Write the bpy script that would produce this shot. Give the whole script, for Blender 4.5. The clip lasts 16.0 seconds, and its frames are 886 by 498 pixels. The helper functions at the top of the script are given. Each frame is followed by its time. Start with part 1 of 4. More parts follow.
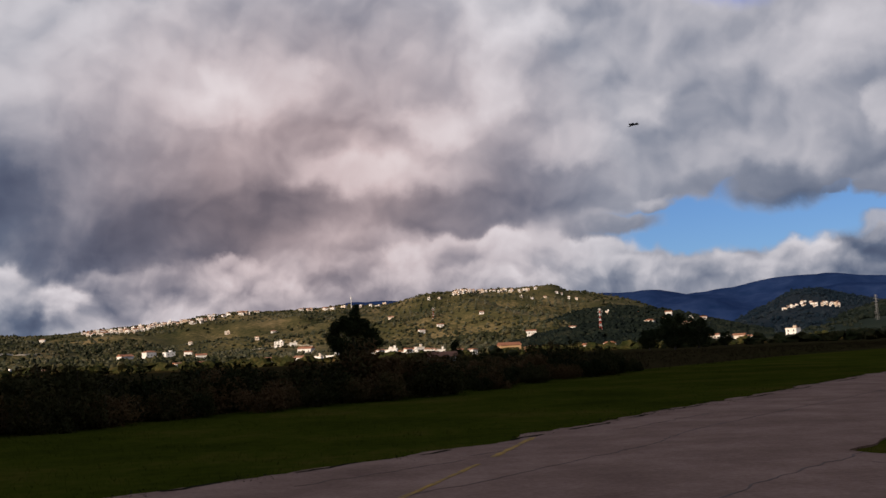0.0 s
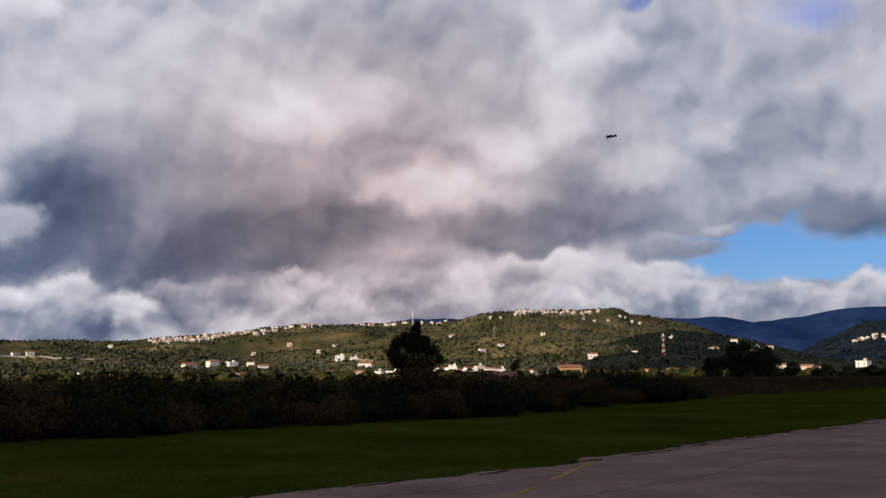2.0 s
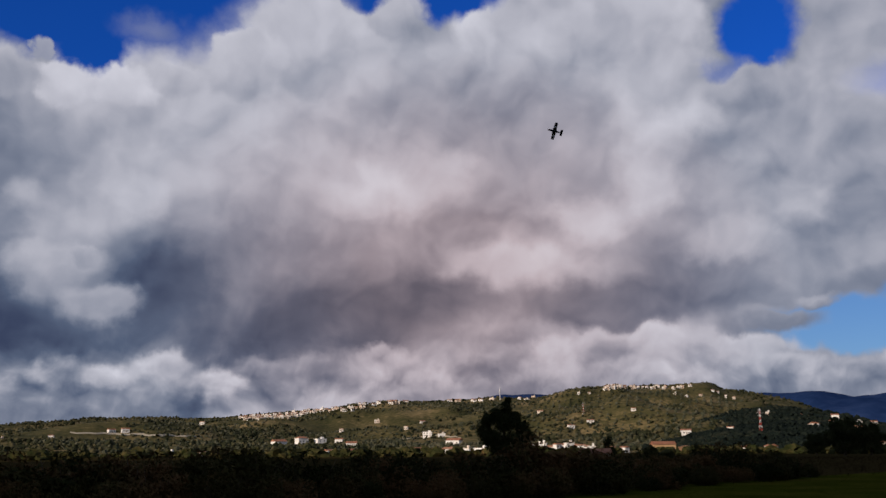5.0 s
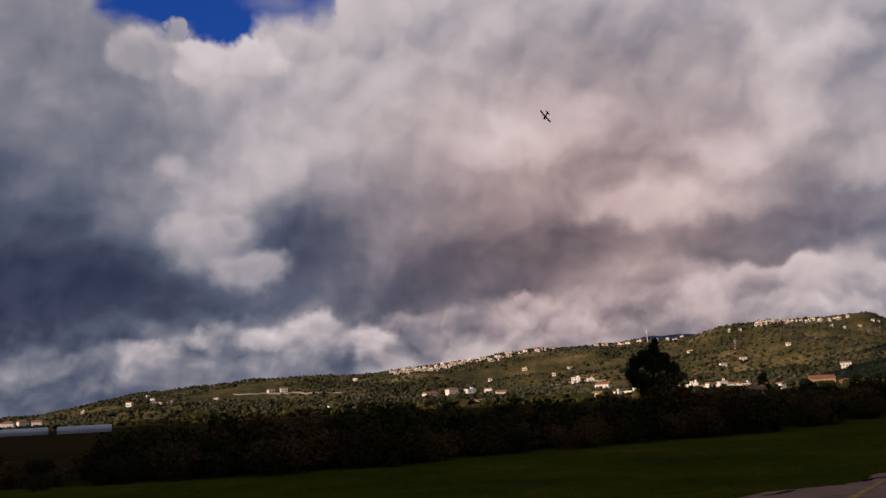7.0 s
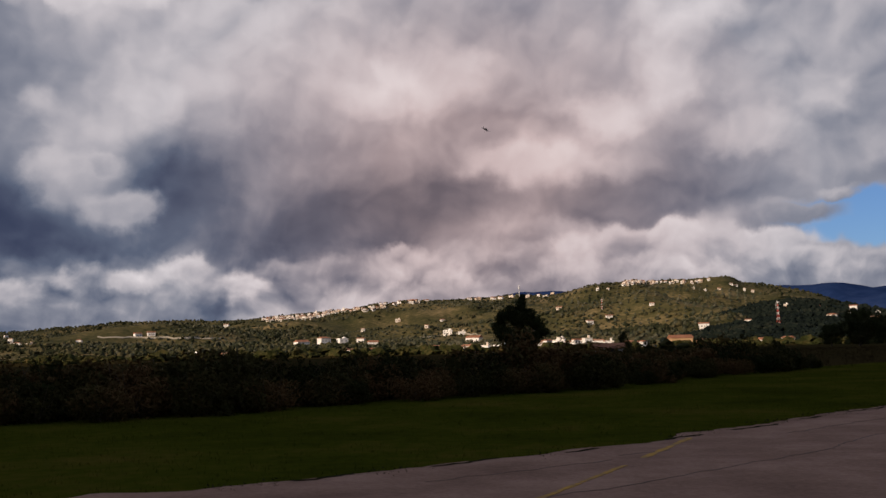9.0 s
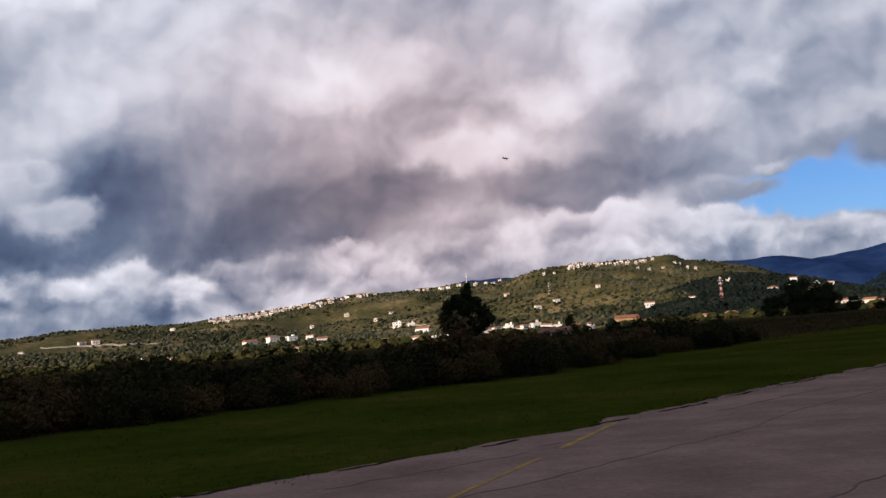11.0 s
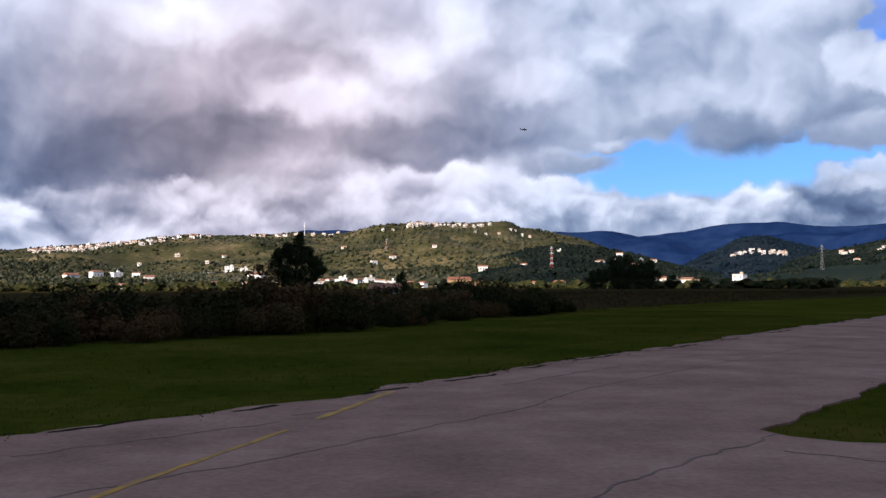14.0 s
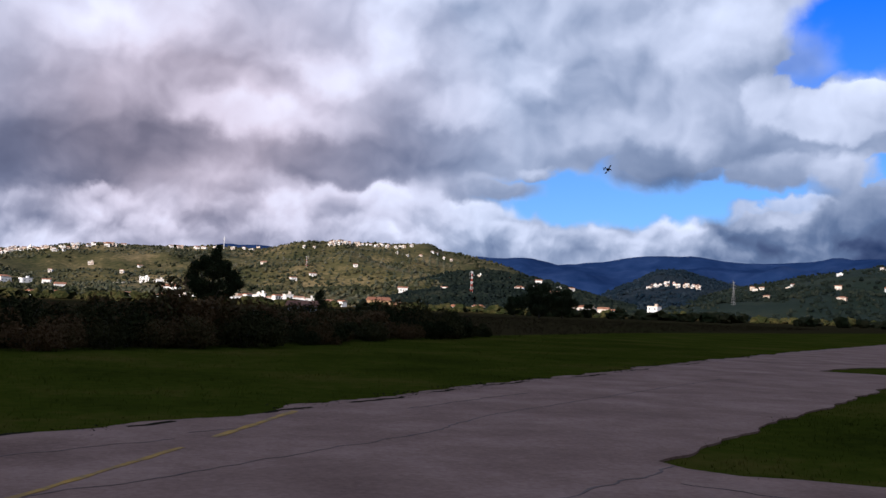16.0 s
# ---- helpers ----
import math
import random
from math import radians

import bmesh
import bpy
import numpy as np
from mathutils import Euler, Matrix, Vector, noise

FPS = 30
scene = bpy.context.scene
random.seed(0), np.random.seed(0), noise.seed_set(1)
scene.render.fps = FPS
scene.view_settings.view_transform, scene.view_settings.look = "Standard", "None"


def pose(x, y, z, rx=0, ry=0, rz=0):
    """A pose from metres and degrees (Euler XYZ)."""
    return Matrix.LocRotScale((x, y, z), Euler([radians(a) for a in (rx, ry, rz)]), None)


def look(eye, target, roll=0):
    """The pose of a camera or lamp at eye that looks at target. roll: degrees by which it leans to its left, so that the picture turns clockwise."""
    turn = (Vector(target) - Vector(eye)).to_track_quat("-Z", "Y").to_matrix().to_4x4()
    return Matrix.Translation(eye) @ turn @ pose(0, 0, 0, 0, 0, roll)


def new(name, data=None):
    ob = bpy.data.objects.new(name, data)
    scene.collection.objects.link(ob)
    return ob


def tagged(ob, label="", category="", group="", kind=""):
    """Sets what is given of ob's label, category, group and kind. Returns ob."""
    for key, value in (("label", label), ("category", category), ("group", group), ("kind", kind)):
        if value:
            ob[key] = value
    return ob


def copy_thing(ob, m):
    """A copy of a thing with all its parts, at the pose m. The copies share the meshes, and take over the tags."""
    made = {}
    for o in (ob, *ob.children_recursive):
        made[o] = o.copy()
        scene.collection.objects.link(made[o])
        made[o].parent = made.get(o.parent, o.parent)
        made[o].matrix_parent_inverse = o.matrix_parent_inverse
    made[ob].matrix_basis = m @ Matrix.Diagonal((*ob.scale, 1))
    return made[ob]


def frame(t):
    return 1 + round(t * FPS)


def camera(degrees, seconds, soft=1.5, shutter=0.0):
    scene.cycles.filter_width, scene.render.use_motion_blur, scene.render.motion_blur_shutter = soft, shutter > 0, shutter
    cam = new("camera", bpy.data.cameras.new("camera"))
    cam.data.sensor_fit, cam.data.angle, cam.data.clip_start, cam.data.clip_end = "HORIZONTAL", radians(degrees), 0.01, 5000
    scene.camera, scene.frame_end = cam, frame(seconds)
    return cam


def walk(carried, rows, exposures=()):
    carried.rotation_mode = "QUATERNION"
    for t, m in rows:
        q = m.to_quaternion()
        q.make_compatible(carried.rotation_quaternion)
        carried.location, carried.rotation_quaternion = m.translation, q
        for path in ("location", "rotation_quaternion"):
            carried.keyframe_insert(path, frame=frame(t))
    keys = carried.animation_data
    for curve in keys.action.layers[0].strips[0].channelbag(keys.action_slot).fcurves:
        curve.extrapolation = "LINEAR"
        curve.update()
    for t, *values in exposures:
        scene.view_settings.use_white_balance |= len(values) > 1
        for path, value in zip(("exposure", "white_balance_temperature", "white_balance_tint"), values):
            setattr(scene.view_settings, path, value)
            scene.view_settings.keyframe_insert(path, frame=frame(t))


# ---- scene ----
# camera: carried by hand, a few steps towards the taxiway while it follows the model aeroplane
cam = camera(48.1, 16.0, soft=1.5)
EYE_HEIGHT = 1.65
# seconds, x, y, yaw (to the left), pitch (up), roll
PATH = [
    (0, 0.00, 0.00, -2.97, 6.02, 2.65),
    (0.5, -0.04, 0.00, -2.36, 6.05, 1.07),
    (1, -0.04, -0.00, -1.27, 6.62, 0.53),
    (1.5, -0.03, -0.01, -0.62, 6.98, 1.08),
    (2, -0.02, -0.02, 0.67, 7.19, 0.47),
    (2.5, -0.03, -0.03, 0.90, 6.57, 0.22),
    (3, -0.05, -0.04, 2.10, 7.69, -0.56),
    (3.2, -0.07, -0.05, 2.15, 8.16, -0.87),
    (5.3, -0.80, 0.00, 7.50, 12.23, 1.16),
    (5.5, -0.84, 0.02, 9.01, 12.62, 1.65),
    (6, -0.81, 0.08, 11.29, 12.70, 2.44),
    (6.5, -0.70, 0.16, 13.71, 10.97, 1.21),
    (7, -0.50, 0.24, 13.75, 8.88, 3.04),
    (7.5, -0.18, 0.34, 13.39, 7.97, 4.98),
    (8, 0.16, 0.46, 11.28, 6.98, 5.65),
    (8.5, 0.26, 0.63, 8.89, 7.04, 1.82),
    (9, 0.37, 0.82, 6.78, 5.79, 1.48),
    (9.2, 0.44, 0.91, 6.14, 6.58, 1.90),
    (11.3, 1.01, 1.88, 3.68, 4.23, 4.62),
    (11.5, 1.07, 1.98, 3.26, 3.22, 4.00),
    (12, 1.18, 2.28, 1.59, 3.74, 2.47),
    (12.5, 1.35, 2.58, 0.13, 3.57, 2.98),
    (13, 1.51, 2.88, -1.52, 2.42, 2.44),
    (13.5, 1.62, 3.14, -3.36, 1.85, -0.36),
    (14, 1.81, 3.30, -5.44, 2.09, 0.26),
    (14.5, 1.96, 3.39, -6.30, 2.90, 0.00),
    (15, 1.97, 3.41, -6.00, 3.50, -0.25),
    (15.5, 1.95, 3.42, -7.52, 3.38, -1.65),
    (16, 1.96, 3.41, -9.95, 3.40, -2.11),
]


def eye_pose(x, y, yaw, pitch, roll):
    a, b = radians(yaw), radians(pitch)
    ahead = Vector((-math.sin(a) * math.cos(b), math.cos(a) * math.cos(b), math.sin(b)))
    eye = Vector((x, y, EYE_HEIGHT))
    return look(eye, eye + ahead, -roll)


EXPOSURES = [
    (0.0, -0.27, 6450, 14), (0.5, -0.26, 5950, 12), (1.0, -0.25, 5700, 12), (1.5, -0.20, 5950, 12), (2.5, -0.16, 6180, 13), (3.0, -0.04, 6180, 13),
    (5.5, -0.55, 6050, 15), (6.5, -0.52, 6750, 21), (7.0, -0.52, 6900, 21), (8.0, -0.21, 7900, 21), (8.5, -0.26, 7700, 20), (9.0, -0.34, 6680, 16),
    (9.5, -0.21, 6500, 14), (11.5, 0.04, 5940, 13), (12.5, 0.17, 5780, 12), (13.5, 0.36, 5400, 11), (14.5, 0.22, 5600, 12), (15.0, -0.06, 5170, 11),
    (16.0, 0.16, 5370, 13)]
walk(cam, [(t, eye_pose(*row)) for t, *row in PATH], EXPOSURES)

# ---- light: low sun behind the camera, broken cloud ----
SUN_BEARING, SUN_HEIGHT = 222.0, 15.0      # degrees clockwise from ahead (y), degrees above the horizon
to_sun = Vector((math.sin(radians(SUN_BEARING)) * math.cos(radians(SUN_HEIGHT)),
                 math.cos(radians(SUN_BEARING)) * math.cos(radians(SUN_HEIGHT)), math.sin(radians(SUN_HEIGHT))))
sun_data = bpy.data.lights.new("sun", "SUN")
sun_data.energy, sun_data.angle, sun_data.color = 5.0, radians(0.5), (1.0, 0.81, 0.60)
sun = new("sun", sun_data)
sun.matrix_world = look(to_sun * 100, (0, 0, 0))

world = bpy.data.worlds.new("sky")
scene.world = world
world.use_nodes = True
wt = world.node_tree
wt.nodes.clear()


def wnode(kind, inputs=(), operation=None):
    n = wt.nodes.new(kind)
    if operation:
        n.operation = operation
    for k, v in dict(inputs).items():
        if isinstance(v, bpy.types.NodeSocket):
            wt.links.new(v, n.inputs[k])
        else:
            n.inputs[k].default_value = v
    return n


def wmath(op, a, b=0.0, c=0.0):
    return wnode("ShaderNodeMath", {0: a, 1: b, 2: c}, op).outputs[0]


def wmix(f, a, b):
    return wnode("ShaderNodeMix", {0: f, 2: a, 3: b}).outputs[0]


def wnoise(vec, scale, detail, rough, lac=2.0):
    return wnode("ShaderNodeTexNoise", {"Vector": vec, "Scale": scale, "Detail": detail, "Roughness": rough, "Lacunarity": lac})


OVERHEAD = 0.52      # brightness of the deck overhead
way = wnode("ShaderNodeTexCoord").outputs["Generated"]
sep = wnode("ShaderNodeSeparateXYZ", {0: way}).outputs
bearing = wmath("DEGREES", wmath("ARCTAN2", sep[0], sep[1]))
height = wmath("DEGREES", wmath("ARCSINE", sep[2]))
chart = wnode("ShaderNodeCombineXYZ", {0: bearing, 1: height, 2: 0.0}).outputs[0]
# ragged, billowing outlines: the chart is bent by large and small noise
def vec(op, a, b):
    n = wnode("ShaderNodeVectorMath", {0: a}, operation=op)
    if isinstance(b, bpy.types.NodeSocket):
        wt.links.new(b, n.inputs[1])
    else:
        n.inputs[1].default_value = b
    return n.outputs[0]


half = (0.5, 0.5, 0.5)
bend_a = vec("SUBTRACT", wnoise(chart, 0.20, 2.0, 0.5).outputs["Color"], half)
bend_b = vec("SUBTRACT", wnoise(chart, 0.55, 5.0, 0.52).outputs["Color"], half)
soft_chart = vec("ADD", chart, vec("MULTIPLY", bend_a, (3.4, 2.6, 0)))
soft_chart = vec("ADD", soft_chart, vec("MULTIPLY", bend_b, (0.8, 0.7, 0)))
bent = vec("ADD", chart, vec("MULTIPLY", bend_a, (1.6, 1.3, 0)))
bent = vec("ADD", bent, vec("MULTIPLY", bend_b, (2.3, 1.9, 0)))


def deck_row(stops):
    """Brightness of the deck along the bearings from 39 degrees left to 39 degrees right."""
    r = wnode("ShaderNodeValToRGB", {0: deck_way})
    r.color_ramp.interpolation = "CARDINAL"
    e = r.color_ramp.elements
    for k, v in enumerate(stops):
        c = e[0] if k == 0 else e[-1] if k == len(stops) - 1 else e.new(k / (len(stops) - 1))
        c.position, c.color = k / (len(stops) - 1), (v, v, v, 1)
    return wnode("ShaderNodeSeparateColor", {0: r.outputs[0]}).outputs[0]


# the deck: pale billows above, flat slate-grey bases below, by height in degrees
DECK = [
    (2.5, (0.60, 0.60, 0.62, 0.62, 0.58, 0.62, 0.64, 0.66, 0.72, 0.79, 0.69, 0.69, 0.69, 0.69, 0.71, 0.73, 0.71, 0.62, 0.62, 0.62, 0.64, 0.60, 0.50, 0.42, 0.42, 0.42, 0.50)),
    (4.5, (0.35, 0.34, 0.40, 0.50, 0.46, 0.60, 0.66, 0.56, 0.60, 0.71, 0.69, 0.76, 0.74, 0.76, 0.78, 0.82, 0.82, 0.75, 0.75, 0.72, 0.72, 0.66, 0.52, 0.44, 0.42, 0.42, 0.50)),
    (6.5, (0.25, 0.26, 0.26, 0.30, 0.37, 0.42, 0.46, 0.52, 0.48, 0.55, 0.55, 0.62, 0.69, 0.76, 0.78, 0.80, 0.82, 0.75, 0.69, 0.64, 0.64, 0.62, 0.60, 0.60, 0.62, 0.62, 0.60)),
    (8.5, (0.25, 0.29, 0.31, 0.37, 0.53, 0.57, 0.51, 0.56, 0.50, 0.50, 0.57, 0.62, 0.64, 0.59, 0.53, 0.49, 0.49, 0.57, 0.67, 0.62, 0.64, 0.60, 0.58, 0.60, 0.70, 0.66, 0.60)),
    (10.5, (0.30, 0.34, 0.40, 0.55, 0.67, 0.55, 0.51, 0.59, 0.53, 0.55, 0.61, 0.63, 0.68, 0.76, 0.76, 0.68, 0.56, 0.58, 0.62, 0.66, 0.68, 0.66, 0.62, 0.58, 0.60, 0.62, 0.60)),
    (13, (0.45, 0.49, 0.55, 0.64, 0.75, 0.71, 0.69, 0.71, 0.66, 0.70, 0.72, 0.70, 0.70, 0.72, 0.76, 0.72, 0.66, 0.64, 0.66, 0.63, 0.65, 0.68, 0.69, 0.69, 0.69, 0.73, 0.60)),
    (16, (0.55, 0.61, 0.56, 0.60, 0.70, 0.80, 0.83, 0.79, 0.79, 0.84, 0.82, 0.76, 0.70, 0.70, 0.74, 0.76, 0.68, 0.70, 0.72, 0.67, 0.68, 0.69, 0.71, 0.71, 0.69, 0.69, 0.60)),
    (19, (0.60, 0.62, 0.60, 0.64, 0.74, 0.78, 0.79, 0.79, 0.78, 0.74, 0.72, 0.72, 0.68, 0.65, 0.71, 0.75, 0.67, 0.69, 0.71, 0.76, 0.74, 0.74, 0.74, 0.72, 0.70, 0.70, 0.60)),
    (22, (0.60, 0.62, 0.64, 0.70, 0.78, 0.84, 0.80, 0.80, 0.80, 0.80, 0.74, 0.74, 0.76, 0.76, 0.77, 0.77, 0.69, 0.67, 0.69, 0.74, 0.74, 0.74, 0.74, 0.72, 0.70, 0.68, 0.60)),
    (25, (0.60, 0.62, 0.60, 0.60, 0.62, 0.65, 0.68, 0.70, 0.74, 0.74, 0.70, 0.72, 0.76, 0.77, 0.77, 0.75, 0.67, 0.65, 0.67, 0.72, 0.72, 0.72, 0.72, 0.70, 0.68, 0.66, 0.60)),
]
deck_sep = wnode("ShaderNodeSeparateXYZ", {0: soft_chart}).outputs
deck_way = wmath("MULTIPLY_ADD", deck_sep[0], 1 / 78, 0.5)
tone = deck_row(DECK[0][1])
for (e0, _), (e1, row) in zip(DECK, DECK[1:]):
    n = wnode("ShaderNodeMapRange", {"Value": deck_sep[1], "From Min": e0, "From Max": e1})
    n.interpolation_type, n.clamp = "SMOOTHSTEP", False
    tone = wmix(n.outputs[0], tone, deck_row(row))
high_up = wnode("ShaderNodeMapRange", {"Value": height, "From Min": 28.0, "From Max": 50.0})
high_up.interpolation_type, high_up.clamp = "SMOOTHSTEP", False
tone = wmix(high_up.outputs[0], tone, OVERHEAD)
bent_height = wnode("ShaderNodeSeparateXYZ", {0: bent}).outputs[1]
cover = wmath("ADD", 1.0, 0.0)                                     # how much cloud hides the blue


def mass(az, el, wide, high, soft, strength):
    m = wnode("ShaderNodeVectorMath", {0: bent, 1: (1 / wide, 1 / high, 0), 2: (az / wide, -el / high, 0)}, "MULTIPLY_ADD").outputs[0]
    d = wnode("ShaderNodeVectorMath", {0: m}, "LENGTH").outputs["Value"]
    n = wnode("ShaderNodeMapRange", {"Value": d, "From Min": 1 + soft * 0.5, "From Max": 1 - soft * 0.75, "To Min": 0.0, "To Max": strength})
    n.interpolation_type, n.clamp = "SMOOTHSTEP", False
    return n.outputs[0]


def gap(az, el, wide, high, soft=0.4, strength=1.0):
    """An opening in the deck at a bearing to the left and a height, in degrees."""
    global cover
    cover = wmath("MULTIPLY", cover, wmath("SUBTRACT", 1.0, mass(az, el, wide, high, soft, strength)))


def swelling(az, el, wide, high, light, soft, strength):
    """A soft lit or shaded swelling within the deck."""
    global tone
    tone = wmix(mass(az, el, wide, high, soft, strength), tone, light)


def puffed(az, el, wide, high, light, soft, strength):
    """One heaped cloud, brighter towards its crown."""
    global tone, cover
    r = mass(az, el, wide, high, soft, strength)
    shade = wmath("MULTIPLY_ADD", bent_height, 0.08 / high, light - 0.08 * el / high)
    tone = wmix(r, tone, shade)
    cover = wmath("MAXIMUM", cover, r)


swelling(15.9, 19.0, 4.23, 2.93, 0.82, 1.00, 0.60)
swelling(9.6, 15.1, 3.09, 1.69, 0.88, 0.90, 0.75)
swelling(23.3, 15.0, 1.79, 1.37, 0.82, 0.90, 0.70)
swelling(-2.1, 12.8, 2.44, 1.37, 0.76, 0.90, 0.60)
swelling(-8.5, 19.5, 2.44, 2.12, 0.88, 0.90, 0.70)
swelling(1.4, 10.0, 2.77, 0.91, 0.72, 0.90, 0.60)
swelling(1.9, 19.1, 3.75, 2.44, 0.68, 1.00, 0.70)
swelling(5.4, 15.8, 1.47, 0.78, 0.82, 0.80, 0.60)
swelling(-4.1, 7.9, 4.07, 1.11, 0.40, 0.80, 0.80)
swelling(10.9, 8.6, 6.51, 1.56, 0.48, 1.00, 0.70)
swelling(21.0, 9.7, 2.77, 1.95, 0.36, 0.90, 0.80)
swelling(16.8, 11.6, 3.91, 1.63, 0.52, 1.00, 0.60)
swelling(13.7, 23.5, 2.28, 1.95, 0.86, 0.80, 0.60)
swelling(20.0, 18.1, 2.61, 1.95, 0.80, 1.00, 0.60)
swelling(9.6, 15.1, 2.77, 1.63, 0.90, 0.80, 0.75)
swelling(5.3, 16.1, 1.63, 1.30, 0.86, 0.80, 0.60)
swelling(23.1, 14.8, 1.95, 1.79, 0.86, 0.90, 0.70)
swelling(0.9, 10.7, 2.93, 0.91, 0.88, 0.80, 0.75)
swelling(-2.9, 12.9, 1.95, 1.30, 0.88, 0.80, 0.70)
swelling(-7.0, 18.8, 2.93, 2.93, 0.90, 0.80, 0.75)
swelling(0.3, 18.4, 4.56, 2.28, 0.70, 1.00, 0.70)
swelling(-3.7, 8.4, 3.09, 1.07, 0.50, 0.70, 0.75)
swelling(-18.1, 10.8, 3.91, 1.14, 0.62, 0.90, 0.70)
swelling(14.7, 10.8, 4.23, 1.17, 0.58, 0.90, 0.70)
swelling(6.5, 8.8, 3.91, 1.47, 0.50, 0.90, 0.70)
swelling(14.5, 6.5, 4.89, 1.17, 0.50, 0.90, 0.70)
swelling(-11.2, 14.3, 1.95, 1.95, 0.84, 0.90, 0.60)
swelling(21.3, 8.4, 3.26, 1.95, 0.36, 0.90, 0.70)
swelling(-2.9, 13.1, 2.12, 1.37, 0.92, 0.80, 0.75)
swelling(1.8, 10.6, 4.23, 1.24, 0.86, 0.80, 0.75)
swelling(-4.4, 8.2, 4.07, 1.04, 0.56, 0.70, 0.75)
swelling(0.3, 12.3, 1.95, 0.98, 0.68, 0.90, 0.60)
swelling(-10.8, 11.6, 3.26, 1.30, 0.86, 0.80, 0.70)
swelling(-6.7, 14.9, 2.12, 1.47, 0.90, 0.80, 0.70)
swelling(-20.3, 10.6, 4.56, 1.24, 0.76, 0.90, 0.70)
swelling(-24.0, 15.7, 3.91, 1.95, 0.90, 0.80, 0.70)
swelling(11.3, 7.2, 4.89, 1.56, 0.46, 0.90, 0.80)
swelling(-12.0, 6.8, 2.61, 0.78, 0.64, 0.80, 0.80)
swelling(-27.1, 9.3, 3.26, 0.91, 0.62, 0.80, 0.70)
swelling(-15.5, 10.1, 2.61, 1.30, 0.72, 0.90, 0.70)
swelling(-15.0, 13.6, 1.95, 1.30, 0.84, 0.90, 0.60)
gap(25.0, 26.0, 9.12, 4.07)
gap(29.5, 23.2, 3.91, 2.02)
gap(26.1, 22.0, 2.02, 1.50)
gap(4.5, 26.1, 2.93, 1.79)
gap(10.6, 26.3, 1.47, 1.30)
gap(-13.4, 22.9, 2.44, 2.02)
gap(9.9, 30.1, 22.80, 2.61)
gap(-17.9, 6.4, 4.89, 1.43)
gap(-20.3, 7.1, 2.61, 1.63)
gap(-21.0, 6.6, 8.31, 1.56)
gap(-16.2, 6.5, 3.58, 1.30)
gap(-25.4, 7.2, 5.21, 1.11)
gap(-33.4, 8.2, 0.98, 0.72)
gap(-33.2, 15.5, 4.23, 2.61)
gap(-29.7, 13.4, 1.63, 0.78)
gap(-20.8, 19.3, 2.28, 0.98, 1.1, 0.45)
gap(-11.3, 21.1, 1.63, 0.46, 1.1, 0.45)
puffed(36.0, 23.3, 3.42, 6.84, 0.66, 0.35, 1.00)
puffed(13.7, 23.1, 4.56, 2.77, 0.80, 0.35, 1.00)
puffed(8.1, 24.8, 1.89, 1.43, 0.76, 0.35, 0.95)
puffed(17.6, 21.9, 2.44, 2.02, 0.82, 0.30, 1.00)
puffed(24.1, 20.2, 2.02, 1.11, 0.88, 0.30, 1.00)
puffed(27.5, 19.9, 1.63, 1.37, 0.86, 0.30, 1.00)
puffed(30.7, 20.0, 1.95, 1.30, 0.74, 0.40, 1.00)
puffed(28.7, 21.4, 0.59, 0.72, 0.72, 0.40, 0.90)
puffed(22.7, 23.1, 1.95, 0.65, 0.50, 1.40, 0.40)
puffed(2.6, 23.6, 2.61, 1.30, 0.84, 0.30, 1.00)
puffed(-0.8, 23.7, 3.58, 3.58, 0.80, 0.35, 1.00)
puffed(-7.6, 22.7, 3.09, 4.07, 0.80, 0.40, 1.00)
puffed(-12.8, 19.9, 2.77, 1.37, 0.74, 0.35, 1.00)
puffed(21.3, 20.9, 1.79, 0.98, 0.82, 0.35, 1.00)
puffed(29.1, 12.4, 2.21, 2.02, 0.76, 0.50, 0.80)
puffed(31.6, 11.6, 2.93, 2.93, 0.52, 0.60, 0.70)
puffed(27.2, 9.8, 2.87, 1.63, 0.74, 0.50, 0.90)
puffed(24.8, 8.1, 2.35, 1.17, 0.74, 0.50, 0.95)
puffed(26.1, 10.7, 0.72, 0.59, 0.75, 0.50, 0.90)
puffed(30.7, 3.6, 1.89, 0.78, 0.80, 0.70, 0.95)
puffed(24.2, 4.1, 1.69, 0.78, 0.88, 0.70, 0.95)
puffed(21.4, 4.9, 1.47, 0.72, 0.82, 0.70, 0.95)
puffed(18.2, 3.9, 1.89, 1.04, 0.94, 0.70, 0.95)
puffed(26.9, 4.5, 1.63, 0.78, 0.74, 0.70, 0.95)
puffed(34.1, 2.7, 3.26, 0.85, 0.62, 0.70, 0.95)
puffed(16.3, 4.8, 1.37, 0.59, 0.66, 0.70, 0.95)
puffed(34.8, 1.4, 2.44, 0.85, 0.66, 0.70, 0.95)
puffed(13.8, 4.5, 2.44, 0.85, 0.66, 0.70, 0.95)
puffed(9.0, 5.2, 1.95, 0.94, 0.80, 0.70, 0.95)
puffed(9.4, 5.8, 0.65, 0.55, 0.78, 0.70, 0.95)
puffed(5.9, 4.2, 1.63, 0.55, 0.80, 0.70, 0.95)
puffed(3.5, 4.8, 2.02, 0.78, 0.68, 0.70, 0.95)
puffed(-0.8, 5.5, 1.63, 0.85, 0.86, 0.70, 0.95)
puffed(-3.5, 5.8, 1.79, 0.98, 0.74, 0.60, 0.80)
puffed(-5.9, 6.2, 2.02, 0.72, 0.86, 0.60, 0.95)
puffed(-7.8, 5.3, 1.63, 0.85, 0.76, 0.60, 0.90)
